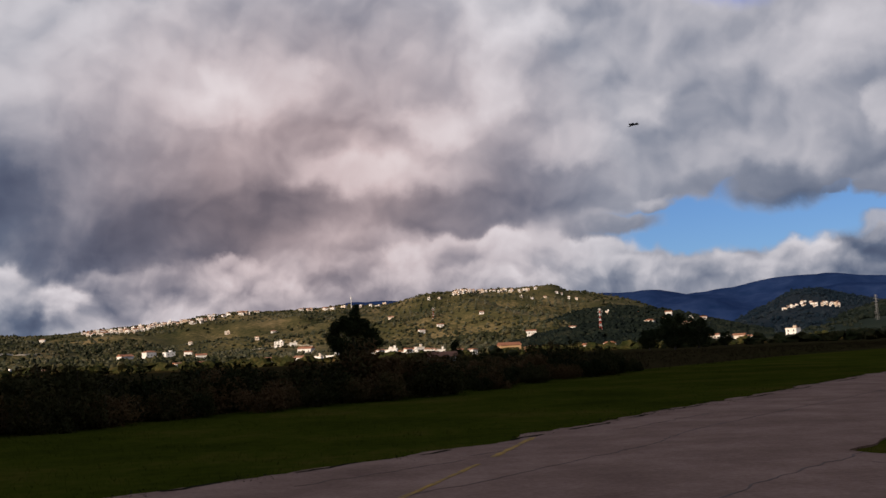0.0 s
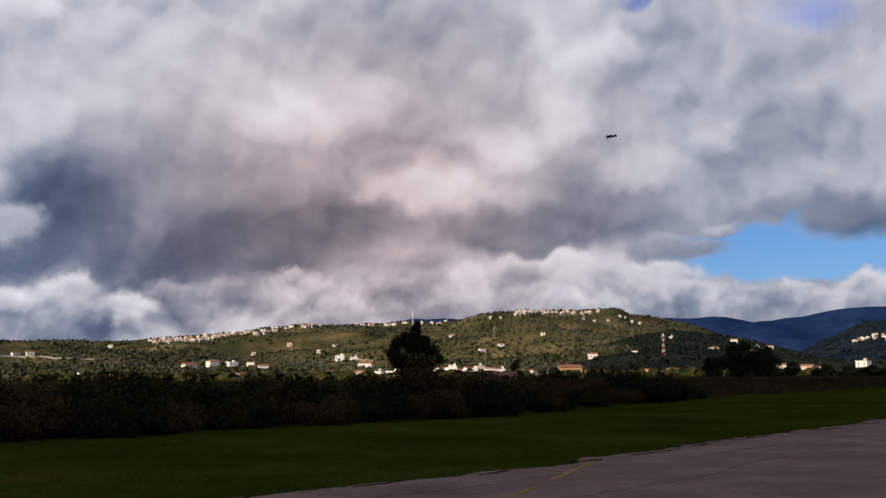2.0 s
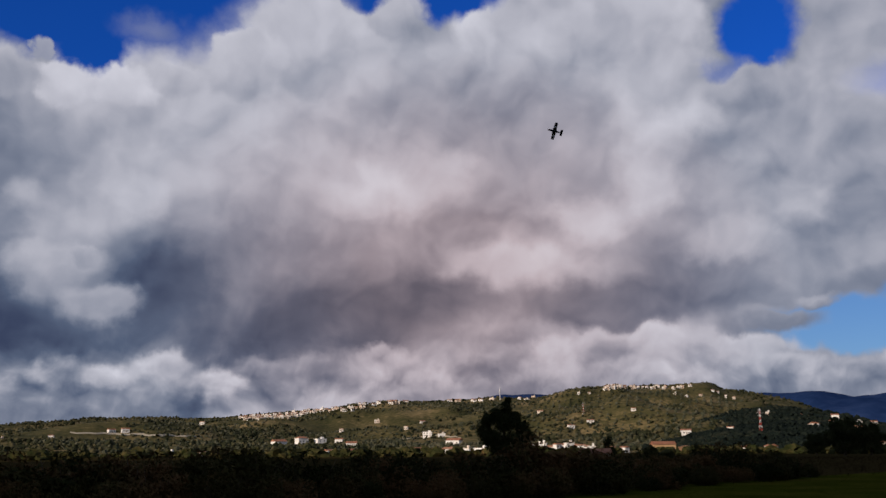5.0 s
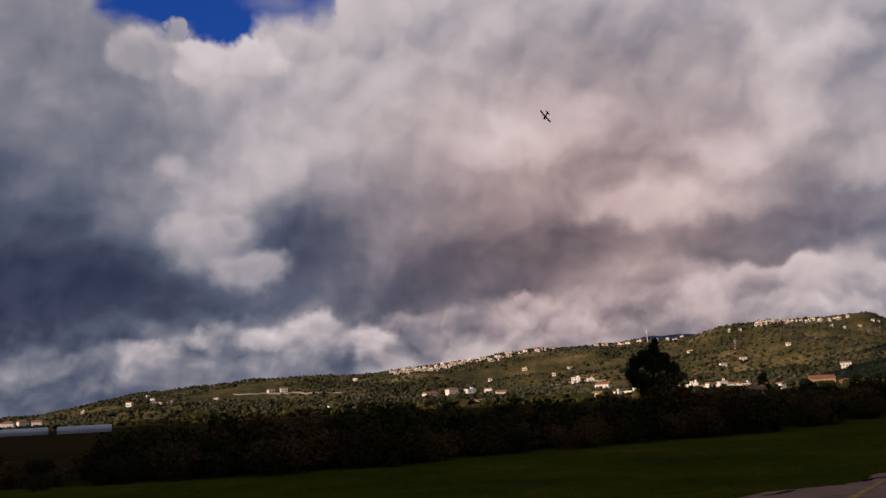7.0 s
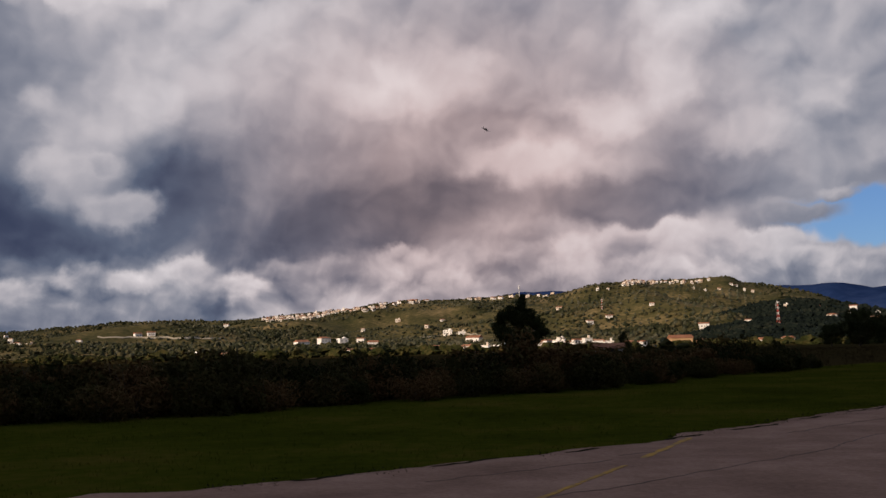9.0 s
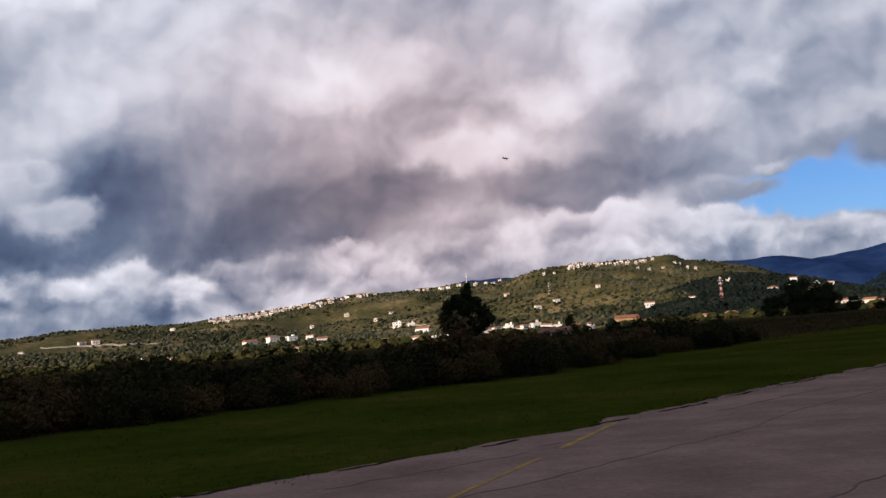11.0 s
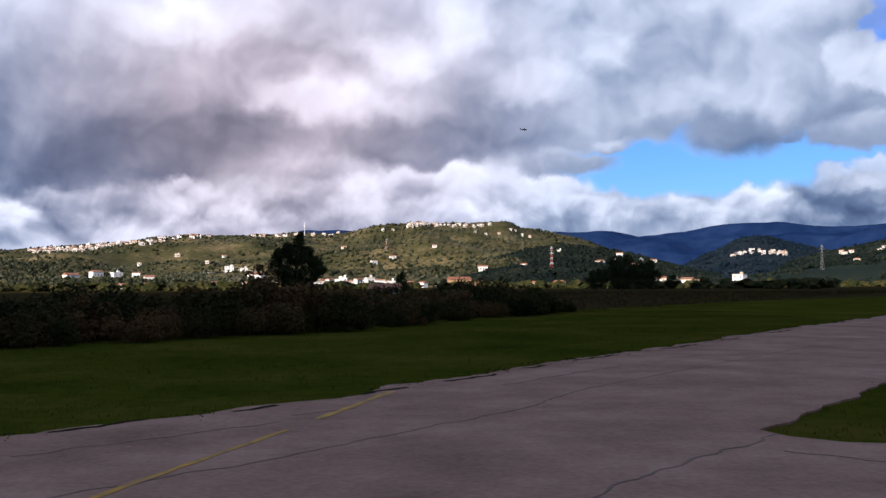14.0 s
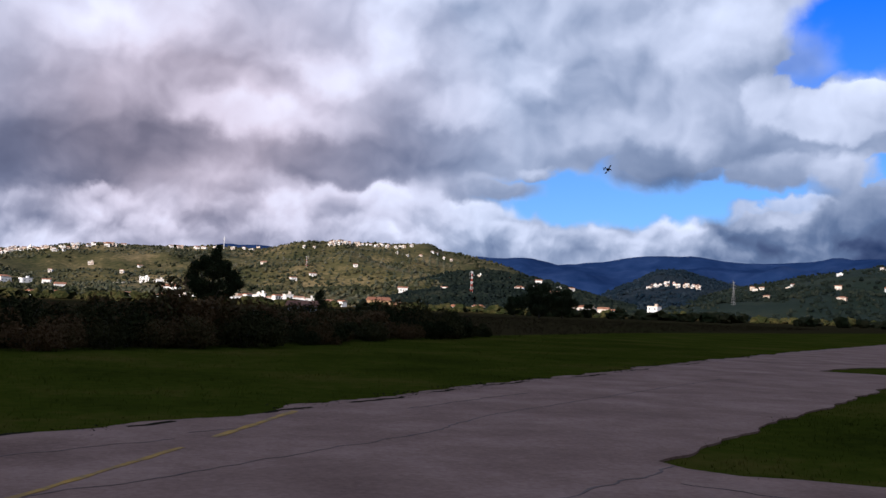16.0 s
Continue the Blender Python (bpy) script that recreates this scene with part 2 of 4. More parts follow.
puffed(-10.7, 5.4, 1.89, 0.88, 0.86, 0.60, 0.95)
puffed(-12.8, 4.5, 1.95, 0.65, 0.80, 0.60, 0.90)
puffed(1.6, 6.7, 1.95, 0.72, 0.66, 0.70, 0.60)
puffed(-7.8, 5.6, 2.02, 0.98, 0.82, 0.60, 0.90)
puffed(-11.1, 5.2, 1.95, 0.91, 0.82, 0.60, 0.90)
puffed(-13.9, 4.3, 1.95, 0.65, 0.82, 0.60, 0.95)
puffed(-17.0, 4.1, 2.28, 0.72, 0.72, 0.60, 0.95)
puffed(-18.9, 4.2, 1.89, 0.65, 0.82, 0.60, 0.95)
puffed(-22.7, 4.4, 2.67, 0.88, 0.86, 0.60, 1.00)
puffed(-24.7, 4.0, 1.63, 0.59, 0.70, 0.60, 0.90)
puffed(-30.2, 4.9, 4.89, 1.56, 0.50, 0.35, 1.00)
puffed(-27.7, 5.6, 1.95, 0.78, 0.70, 0.40, 0.90)
puffed(-30.1, 6.2, 2.28, 0.65, 0.72, 0.40, 0.90)
puffed(-32.7, 5.6, 2.61, 1.30, 0.48, 0.50, 0.95)
puffed(-22.1, 8.8, 3.26, 1.37, 0.68, 0.50, 1.00)
puffed(-14.9, 7.8, 1.30, 0.49, 0.70, 0.60, 1.00)
puffed(-28.5, 8.1, 2.61, 1.11, 0.64, 0.35, 1.00)
puffed(-31.8, 8.2, 1.63, 1.24, 0.72, 0.50, 1.00)
puffed(-33.8, 7.2, 0.98, 0.59, 0.62, 0.50, 0.90)
puffed(-24.7, 8.3, 1.95, 0.52, 0.62, 0.50, 0.90)
puffed(-31.8, 11.3, 4.23, 1.56, 0.80, 0.25, 1.00)
puffed(-28.1, 12.1, 1.63, 1.37, 0.78, 0.35, 1.00)
puffed(-33.3, 11.8, 1.95, 1.30, 0.82, 0.25, 1.00)
puffed(-29.1, 14.1, 2.28, 1.63, 0.62, 1.00, 0.60)
puffed(-12.6, 6.8, 2.93, 0.78, 0.66, 0.60, 1.00)
puffed(-15.2, 7.7, 0.65, 0.33, 0.72, 0.70, 1.00)
puffed(-21.7, 8.5, 3.26, 1.37, 0.54, 0.60, 0.95)

# relief inside the clouds: soft swellings lit from above, smaller and harder ones in the far banks near the horizon
swell = wnoise(soft_chart, 0.17, 3.0, 0.45).outputs["Fac"]
swell_above = wnoise(vec("ADD", soft_chart, (-0.5, 1.0, 0)), 0.17, 3.0, 0.45).outputs["Fac"]
billow = wnoise(soft_chart, 0.60, 4.0, 0.5).outputs["Fac"]
billow_above = wnoise(vec("ADD", soft_chart, (-0.15, 0.3, 0)), 0.60, 4.0, 0.5).outputs["Fac"]
low = wnode("ShaderNodeMapRange", {"Value": height, "From Min": 7.0, "From Max": 4.0, "To Min": 0.10, "To Max": 0.40}).outputs[0]
tone = wmath("ADD", tone, wmath("MULTIPLY", wmath("SUBTRACT", swell, swell_above), 0.55))
tone = wmath("ADD", tone, wmath("MULTIPLY", wmath("SUBTRACT", swell, 0.5), 0.12))
far_bank = wmath("MAXIMUM", wmath("SUBTRACT", low, 0.12), 0.0)
crisp = vec("MULTIPLY", vec("ADD", chart, vec("MULTIPLY", bend_b, (1.6, 1.2, 0))), (0.7, 1.15, 1.0))
for scale, smooth, amount in ((0.45, 0.4, 1.1), (1.1, 0.3, 0.5)):
    heads = wnode("ShaderNodeTexVoronoi")
    heads.feature = "SMOOTH_F1"
    wt.links.new(crisp, heads.inputs["Vector"])
    heads.inputs["Scale"].default_value, heads.inputs["Smoothness"].default_value = scale, smooth
    tone = wmath("ADD", tone, wmath("MULTIPLY", wmath("SUBTRACT", 0.40, heads.outputs["Distance"]), wmath("MULTIPLY", far_bank, amount)))
tone = wmath("ADD", tone, wmath("MULTIPLY", wmath("SUBTRACT", billow, billow_above), wmath("MULTIPLY", low, 0.5)))
tone = wmath("ADD", tone, wmath("MULTIPLY", wmath("SUBTRACT", billow, 0.5), wmath("MULTIPLY", low, 0.7)))


def tones(*stops):
    r = wnode("ShaderNodeValToRGB", {0: tone})
    e = r.color_ramp.elements
    e[0].position, e[0].color = stops[0][0], (*stops[0][1], 1)
    e[1].position, e[1].color = stops[-1][0], (*stops[-1][1], 1)
    for p, c in stops[1:-1]:
        e.new(p).color = (*c, 1)
    return r.outputs[0]


# blue-grey cloud away from the sunlit middle of the deck, which is mauve and rose
cold = tones((0.15, (0.020, 0.034, 0.082)), (0.30, (0.062, 0.082, 0.145)), (0.45, (0.128, 0.164, 0.240)), (0.62, (0.300, 0.328, 0.395)), (0.80, (0.625, 0.620, 0.655)), (1.0, (0.92, 0.90, 0.92)))
warm = tones((0.15, (0.040, 0.036, 0.058)), (0.30, (0.085, 0.078, 0.100)), (0.45, (0.190, 0.160, 0.182)), (0.62, (0.405, 0.325, 0.335)), (0.80, (0.73, 0.595, 0.585)), (1.0, (0.97, 0.86, 0.84)))
glow = wnode("ShaderNodeVectorMath", {0: bent, 1: (1 / 14, 1 / 9.5, 0), 2: (5 / 14, -10.0 / 9.5, 0)}, "MULTIPLY_ADD").outputs[0]
glow = wnode("ShaderNodeVectorMath", {0: glow}, "LENGTH").outputs["Value"]
rose = wnode("ShaderNodeMapRange", {"Value": glow, "From Min": 1.35, "From Max": 0.35, "To Min": 0.0, "To Max": 0.95}).outputs[0]
hue = wnode("ShaderNodeMixRGB", {0: rose, 1: cold, 2: warm})
sky = wnode("ShaderNodeTexSky")
sky.sky_type, sky.sun_disc, sky.sun_elevation, sky.sun_rotation = "NISHITA", False, radians(SUN_HEIGHT), radians(SUN_BEARING)
sky.air_density, sky.dust_density, sky.ozone_density = 0.9, 0.25, 4.0
deep = wnode("ShaderNodeMixRGB", {0: wnode("ShaderNodeMapRange", {"Value": height, "From Min": 8.0, "From Max": 19.0}).outputs[0],
                                  1: (0.74, 0.84, 1.05, 1), 2: (0.16, 0.60, 1.5, 1)}).outputs[0]
blue = vec("MULTIPLY", vec("MULTIPLY", sky.outputs[0], deep), (0.10, 0.10, 0.10))
both = wnode("ShaderNodeMixRGB", {0: cover, 1: blue, 2: hue.outputs[0]}).outputs[0]
wnode("ShaderNodeOutputWorld", {0: wnode("ShaderNodeBackground", {"Color": both, "Strength": 1.0}).outputs[0]})


# ---- materials ----
def material(name, colours, scale=1.0, rough=0.8, detail_scale=None, bump=0.0, metal=0.0, per_object=0.0, per_island=0.0, spec=0.3):
    """A surface that varies between two or three colours at a large and a fine scale (per metre)."""
    m = bpy.data.materials.new(name)
    m.use_nodes = True
    nt = m.node_tree
    p = nt.nodes["Principled BSDF"]
    p.inputs["Roughness"].default_value, p.inputs["Metallic"].default_value = rough, metal
    p.inputs["Specular IOR Level"].default_value = spec
    pos = nt.nodes.new("ShaderNodeNewGeometry").outputs["Position"]
    big = nt.nodes.new("ShaderNodeTexNoise")
    big.inputs["Scale"].default_value, big.inputs["Detail"].default_value, big.inputs["Roughness"].default_value = scale, 5, 0.6
    nt.links.new(pos, big.inputs["Vector"])
    small = nt.nodes.new("ShaderNodeTexNoise")
    small.inputs["Scale"].default_value, small.inputs["Detail"].default_value = detail_scale or scale * 14, 4
    nt.links.new(pos, small.inputs["Vector"])
    mixed = nt.nodes.new("ShaderNodeMath")
    mixed.operation = "MULTIPLY_ADD"
    nt.links.new(small.outputs["Fac"], mixed.inputs[0])
    mixed.inputs[1].default_value = 0.45
    nt.links.new(big.outputs["Fac"], mixed.inputs[2])
    value = mixed.outputs[0]
    for amount, kind, socket in ((per_object, "ShaderNodeObjectInfo", "Random"), (per_island, "ShaderNodeNewGeometry", "Random Per Island")):
        if amount:
            info = nt.nodes.new(kind)
            add = nt.nodes.new("ShaderNodeMath")
            add.operation = "MULTIPLY_ADD"
            nt.links.new(info.outputs[socket], add.inputs[0])
            add.inputs[1].default_value = amount
            nt.links.new(value, add.inputs[2])
            less = nt.nodes.new("ShaderNodeMath")
            less.operation = "SUBTRACT"
            nt.links.new(add.outputs[0], less.inputs[0])
            less.inputs[1].default_value = amount * 0.5
            value = less.outputs[0]
    r = nt.nodes.new("ShaderNodeValToRGB")
    nt.links.new(value, r.inputs[0])
    e = r.color_ramp.elements
    stops = [0.48 + 0.5 * i / max(1, len(colours) - 1) for i in range(len(colours))]
    e[0].position, e[0].color = stops[0], (*colours[0], 1)
    e[1].position, e[1].color = stops[-1], (*colours[-1], 1)
    for s, c in zip(stops[1:-1], colours[1:-1]):
        e.new(s).color = (*c, 1)
    nt.links.new(r.outputs[0], p.inputs["Base Color"])
    if bump:
        b = nt.nodes.new("ShaderNodeBump")
        b.inputs["Strength"].default_value, b.inputs["Distance"].default_value = 0.6, bump
        nt.links.new(small.outputs["Fac"], b.inputs["Height"])
        nt.links.new(b.outputs[0], p.inputs["Normal"])
    return m


M = {}
M["field"] = material("field", [(0.030, 0.024, 0.010), (0.046, 0.034, 0.014), (0.030, 0.034, 0.008)], 0.03, 1.0, 0.8, 0.03, spec=0.0)
M["verge"] = material("verge", [(0.028, 0.034, 0.004), (0.052, 0.061, 0.006), (0.100, 0.078, 0.016)], 0.22, 1.0, 3.0, 0.02, spec=0.0)
M["blade"] = material("blade", [(0.044, 0.053, 0.006), (0.072, 0.084, 0.009), (0.135, 0.105, 0.022)], 0.22, 1.0, 2.0, per_island=0.2, spec=0.0)
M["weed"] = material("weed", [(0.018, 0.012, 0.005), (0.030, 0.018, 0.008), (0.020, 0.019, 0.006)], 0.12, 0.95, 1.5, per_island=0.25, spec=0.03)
M["asphalt"] = material("asphalt", [(0.230, 0.140, 0.104), (0.335, 0.208, 0.155), (0.460, 0.296, 0.226)], 0.6, 1.0, 16.0, 0.014, spec=0.015)
M["joint"] = material("joint", [(0.120, 0.084, 0.068), (0.260, 0.176, 0.140)], 1.2, 0.95, 12.0)
M["crumb"] = material("dark_crumbs", [(0.018, 0.018, 0.010), (0.040, 0.036, 0.022)], 1.2, 1.0, 12.0, spec=0.0)
M["yellow"] = material("yellow_paint", [(0.24, 0.155, 0.09), (0.46, 0.26, 0.045), (0.62, 0.33, 0.03)], 2.6, 0.85, 14.0)
M["bush"] = material("bush_leaf", [(0.026, 0.032, 0.011), (0.068, 0.060, 0.022), (0.150, 0.088, 0.040)], 0.3, 0.9, 3.0, per_object=0.55, per_island=0.12, spec=0.03)
M["leaf"] = material("tree_leaf", [(0.020, 0.030, 0.010), (0.036, 0.046, 0.016), (0.055, 0.056, 0.022)], 0.35, 0.85, 3.0, per_island=0.25, spec=0.08)
M["bark"] = material("bark", [(0.06, 0.045, 0.032), (0.12, 0.095, 0.07)], 1.5, 0.9, 12.0, 0.02)
M["hill"] = material("hillside", [(0.034, 0.042, 0.017), (0.108, 0.094, 0.040), (0.300, 0.222, 0.108)], 0.010, 0.95, 0.16, spec=0.03)
M["wood"] = material("hill_wood", [(0.015, 0.019, 0.010), (0.042, 0.045, 0.023), (0.100, 0.088, 0.046)], 0.008, 0.95, 0.2, per_island=0.4, spec=0.03)
M["olive"] = material("olive_crown", [(0.030, 0.037, 0.024), (0.064, 0.069, 0.044), (0.112, 0.108, 0.072)], 0.02, 0.95, 0.2, per_island=0.4, spec=0.03)
# woods of the spur and eastern hill: cloud shade and haze put into their colours
M["shaded_scrub"] = material("shaded_wooded_hillside", [(0.010, 0.018, 0.014), (0.018, 0.028, 0.019), (0.040, 0.046, 0.028)], 0.007, 0.95, 0.09, spec=0.05)
M["shaded_forest"] = material("shaded_dense_wood", [(0.007, 0.011, 0.010), (0.013, 0.019, 0.015), (0.030, 0.034, 0.024)], 0.008, 0.95, 0.2, per_island=0.3, spec=0.03)
# valley hill: blue distance haze and cloud shade painted into the wood colour
M["haze_wood"] = material("hazed_shaded_wood", [(0.006, 0.013, 0.022), (0.011, 0.020, 0.031), (0.022, 0.031, 0.040)], 0.008, 0.95, 0.2, per_island=0.3, spec=0.02)
# forested range; its blue is aerial haze carried by the base colour
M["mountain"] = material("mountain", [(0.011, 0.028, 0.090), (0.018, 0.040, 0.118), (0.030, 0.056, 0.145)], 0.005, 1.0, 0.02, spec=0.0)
M["plaster"] = material("plaster", [(0.60, 0.47, 0.36), (0.80, 0.73, 0.64), (0.92, 0.91, 0.89)], 0.1, 0.85, 1.5, per_object=0.6)
M["white"] = material("white_plaster", [(0.80, 0.78, 0.74), (0.90, 0.89, 0.87)], 0.1, 0.85, 1.5)
M["ochre"] = material("ochre_plaster", [(0.42, 0.26, 0.13), (0.55, 0.36, 0.20)], 0.1, 0.9, 1.5)
M["track"] = material("pale_track", [(0.34, 0.30, 0.22), (0.50, 0.45, 0.36)], 0.05, 0.95, 0.6, spec=0.05)
M["tile"] = material("roof_tile", [(0.28, 0.12, 0.065), (0.40, 0.18, 0.10), (0.46, 0.27, 0.17)], 0.2, 0.85, 2.5, per_object=0.3)
M["dark_glass"] = material("window_glass", [(0.03, 0.035, 0.045), (0.06, 0.065, 0.075)], 0.5, 0.15, 2.0)
M["door"] = material("painted_door", [(0.12, 0.07, 0.04), (0.2, 0.12, 0.07)], 1.0, 0.6, 8.0)
M["white_metal"] = material("white_paint_metal", [(0.62, 0.62, 0.62), (0.8, 0.8, 0.8)], 0.6, 0.5, 6.0)
M["red_metal"] = material("red_paint_metal", [(0.40, 0.06, 0.04), (0.52, 0.09, 0.06)], 0.6, 0.5, 6.0)
M["zinc"] = material("galvanised_steel", [(0.16, 0.165, 0.17), (0.24, 0.245, 0.25)], 0.5, 0.6, 5.0, metal=0.2)
M["film"] = material("greenhouse_film", [(0.42, 0.47, 0.55), (0.55, 0.60, 0.66)], 0.2, 0.5, 2.0)
M["earth"] = material("earth_bank", [(0.24, 0.12, 0.055), (0.34, 0.19, 0.09)], 0.03, 0.95, 0.4)
M["black_film"] = material("dark_wing_covering", [(0.018, 0.018, 0.022), (0.035, 0.035, 0.04)], 3.0, 0.35, 20.0)
M["white_film"] = material("white_wing_covering", [(0.70, 0.70, 0.70), (0.82, 0.82, 0.82)], 3.0, 0.35, 20.0)
M["red_film"] = material("red_wing_covering", [(0.35, 0.03, 0.03), (0.45, 0.05, 0.04)], 3.0, 0.35, 20.0)
M["rubber"] = material("rubber", [(0.02, 0.02, 0.02), (0.04, 0.04, 0.04)], 4.0, 0.8, 30.0)


# ---- mesh helpers ----
def mesh_of(bm, name, mat, smooth=False):
    me = bpy.data.meshes.new(name)
    bm.to_mesh(me)
    bm.free()
    me.materials.append(mat)
    if smooth:
        for p in me.polygons:
            p.use_smooth = True
    return me


def part(name, bm, mat, parent=None, label="", smooth=False):
    ob = new(name, mesh_of(bm, name, mat, smooth) if isinstance(bm, bmesh.types.BMesh) else bm)
    if parent:
        ob.parent = parent
    return tagged(ob, label)


def raw(name, verts, faces, mat, smooth=False):
    me = bpy.data.meshes.new(name)
    me.from_pydata([tuple(v) for v in verts], [], [tuple(f) for f in faces])
    me.materials.append(mat)
    if smooth:
        for p in me.polygons:
            p.use_smooth = True
    return me


def box(bm, cx, cy, cz, sx, sy, sz, turn=None):
    m = Matrix.Translation((cx, cy, cz)) @ (turn or Matrix()) @ Matrix.Diagonal((sx, sy, sz, 1))
    return bmesh.ops.create_cube(bm, size=1, matrix=m)["verts"]


def rod(bm, a, b, r1, r2=None, sides=6):
    a, b = Vector(a), Vector(b)
    d = b - a
    m = Matrix.Translation((a + b) / 2) @ d.to_track_quat("Z", "Y").to_matrix().to_4x4()
    bmesh.ops.create_cone(bm, cap_ends=True, segments=sides, radius1=r1, radius2=r1 if r2 is None else r2, depth=d.length, matrix=m)


def empty(name, m, label, category, group=""):
    ob = new(name)
    ob.matrix_world = m
    return tagged(ob, label, category, group)


def at_bearing(az, r):
    return -math.sin(radians(az)) * r, math.cos(radians(az)) * r


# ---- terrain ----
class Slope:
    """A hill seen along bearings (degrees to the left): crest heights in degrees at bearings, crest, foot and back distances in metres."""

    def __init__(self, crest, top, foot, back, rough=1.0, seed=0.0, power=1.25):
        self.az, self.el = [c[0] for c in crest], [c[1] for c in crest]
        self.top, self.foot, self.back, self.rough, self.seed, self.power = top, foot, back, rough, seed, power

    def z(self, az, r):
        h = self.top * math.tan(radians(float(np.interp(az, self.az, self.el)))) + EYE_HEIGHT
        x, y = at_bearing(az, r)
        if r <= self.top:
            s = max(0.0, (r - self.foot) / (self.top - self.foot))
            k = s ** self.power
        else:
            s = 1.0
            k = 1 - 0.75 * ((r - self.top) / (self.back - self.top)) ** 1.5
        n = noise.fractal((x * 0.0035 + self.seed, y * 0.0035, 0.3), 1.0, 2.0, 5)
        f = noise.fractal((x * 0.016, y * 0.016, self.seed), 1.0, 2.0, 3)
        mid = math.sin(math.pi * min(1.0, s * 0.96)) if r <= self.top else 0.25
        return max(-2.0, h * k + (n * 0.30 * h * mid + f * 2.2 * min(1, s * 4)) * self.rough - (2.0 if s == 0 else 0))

    def site(self, az, el):
        """Where the slope stands el degrees above the airfield's eye level."""
        r = self.foot
        while r < self.top and math.degrees(math.atan2(self.z(az, r) - EYE_HEIGHT, r)) < el:
            r += 6.0
        x, y = at_bearing(az, r)
        return x, y, self.z(az, r)

    def build(self, name, mat, az0, az1, na, nr, label):
        verts, faces = [], []
        span = self.back - self.foot
        for i in range(na + 1):
            az = az0 + (az1 - az0) * i / na
            for j in range(nr + 1):
                r = self.foot + span * j / nr
                x, y = at_bearing(az, r)
                verts.append((x, y, self.z(az, r)))
        for i in range(na):
            for j in range(nr):
                a = i * (nr + 1) + j
                faces.append((a, a + nr + 1, a + nr + 2, a + 1) if az1 < az0 else (a, a + 1, a + nr + 2, a + nr + 1))
        return tagged(new(name, raw(name, verts, faces, mat, True)), label, "hill", kind="structure")


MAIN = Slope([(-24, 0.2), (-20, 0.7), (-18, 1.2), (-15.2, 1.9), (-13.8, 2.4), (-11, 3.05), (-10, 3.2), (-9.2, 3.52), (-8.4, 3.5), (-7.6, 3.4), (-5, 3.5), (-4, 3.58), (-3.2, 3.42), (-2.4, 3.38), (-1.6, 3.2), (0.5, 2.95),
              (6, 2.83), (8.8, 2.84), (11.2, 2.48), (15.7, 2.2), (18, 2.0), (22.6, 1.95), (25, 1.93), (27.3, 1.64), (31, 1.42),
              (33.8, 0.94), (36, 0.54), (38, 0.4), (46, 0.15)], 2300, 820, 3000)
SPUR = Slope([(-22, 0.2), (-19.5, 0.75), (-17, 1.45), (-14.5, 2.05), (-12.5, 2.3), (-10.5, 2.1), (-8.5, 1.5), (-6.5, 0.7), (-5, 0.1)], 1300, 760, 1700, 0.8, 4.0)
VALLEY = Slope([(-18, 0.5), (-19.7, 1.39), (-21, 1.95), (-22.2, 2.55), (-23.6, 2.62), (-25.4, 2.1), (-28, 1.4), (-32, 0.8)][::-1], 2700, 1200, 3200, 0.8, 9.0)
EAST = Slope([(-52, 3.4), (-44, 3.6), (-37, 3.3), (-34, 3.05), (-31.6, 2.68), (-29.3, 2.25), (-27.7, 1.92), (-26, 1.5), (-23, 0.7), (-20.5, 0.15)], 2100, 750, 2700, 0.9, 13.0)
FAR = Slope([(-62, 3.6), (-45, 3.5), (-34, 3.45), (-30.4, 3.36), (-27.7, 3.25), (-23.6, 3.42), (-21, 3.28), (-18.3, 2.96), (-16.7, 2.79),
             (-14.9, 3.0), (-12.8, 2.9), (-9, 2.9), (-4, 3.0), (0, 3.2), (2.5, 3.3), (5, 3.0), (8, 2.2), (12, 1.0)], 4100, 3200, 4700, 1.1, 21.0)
# never in view: a ridge added behind the camera to keep sun off the airfield
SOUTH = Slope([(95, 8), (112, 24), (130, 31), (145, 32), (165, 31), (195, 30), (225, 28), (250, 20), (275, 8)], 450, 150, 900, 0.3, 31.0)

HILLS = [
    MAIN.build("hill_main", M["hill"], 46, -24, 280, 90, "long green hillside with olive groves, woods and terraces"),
    SPUR.build("hill_spur", M["shaded_scrub"], -5, -22, 90, 44, "wooded spur in front of the village hill, coloured dark as under cloud shade"),
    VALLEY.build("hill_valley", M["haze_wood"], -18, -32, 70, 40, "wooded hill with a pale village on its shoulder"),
    EAST.build("hill_east", M["shaded_scrub"], -20.5, -52, 110, 50, "green hill with scattered houses and groves, coloured dark as under cloud shade"),
    FAR.build("backdrop_mountain", M["mountain"], 12, -62, 150, 24, "distant mountain range in painted blue haze, under a bank of cloud"),
    SOUTH.build("unseen_hill_south", M["hill"], 95, 275, 70, 24, "unseen steep green hill added to shade the airfield"),
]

# one ground sheet, fine near the taxiway and coarse towards the horizon
verts, faces = [], []
rings = [0.0] + [0.8 * 1.16 ** i for i in range(60)]
rings = [r for r in rings if r < 4700] + [4800]
SPOKES = 96
for r in rings:
    for k in range(SPOKES):
        a = 2 * math.pi * k / SPOKES
        x, y = math.sin(a) * r, math.cos(a) * r
        verts.append((x, y, -0.03 + 0.02 * noise.noise((x * 0.3, y * 0.3, 0))))
for i in range(len(rings) - 1):
    for k in range(SPOKES):
        a, b = i * SPOKES + k, i * SPOKES + (k + 1) % SPOKES
        faces.append((a, a + SPOKES, b + SPOKES, b) if i else (a, a + SPOKES, b + SPOKES))
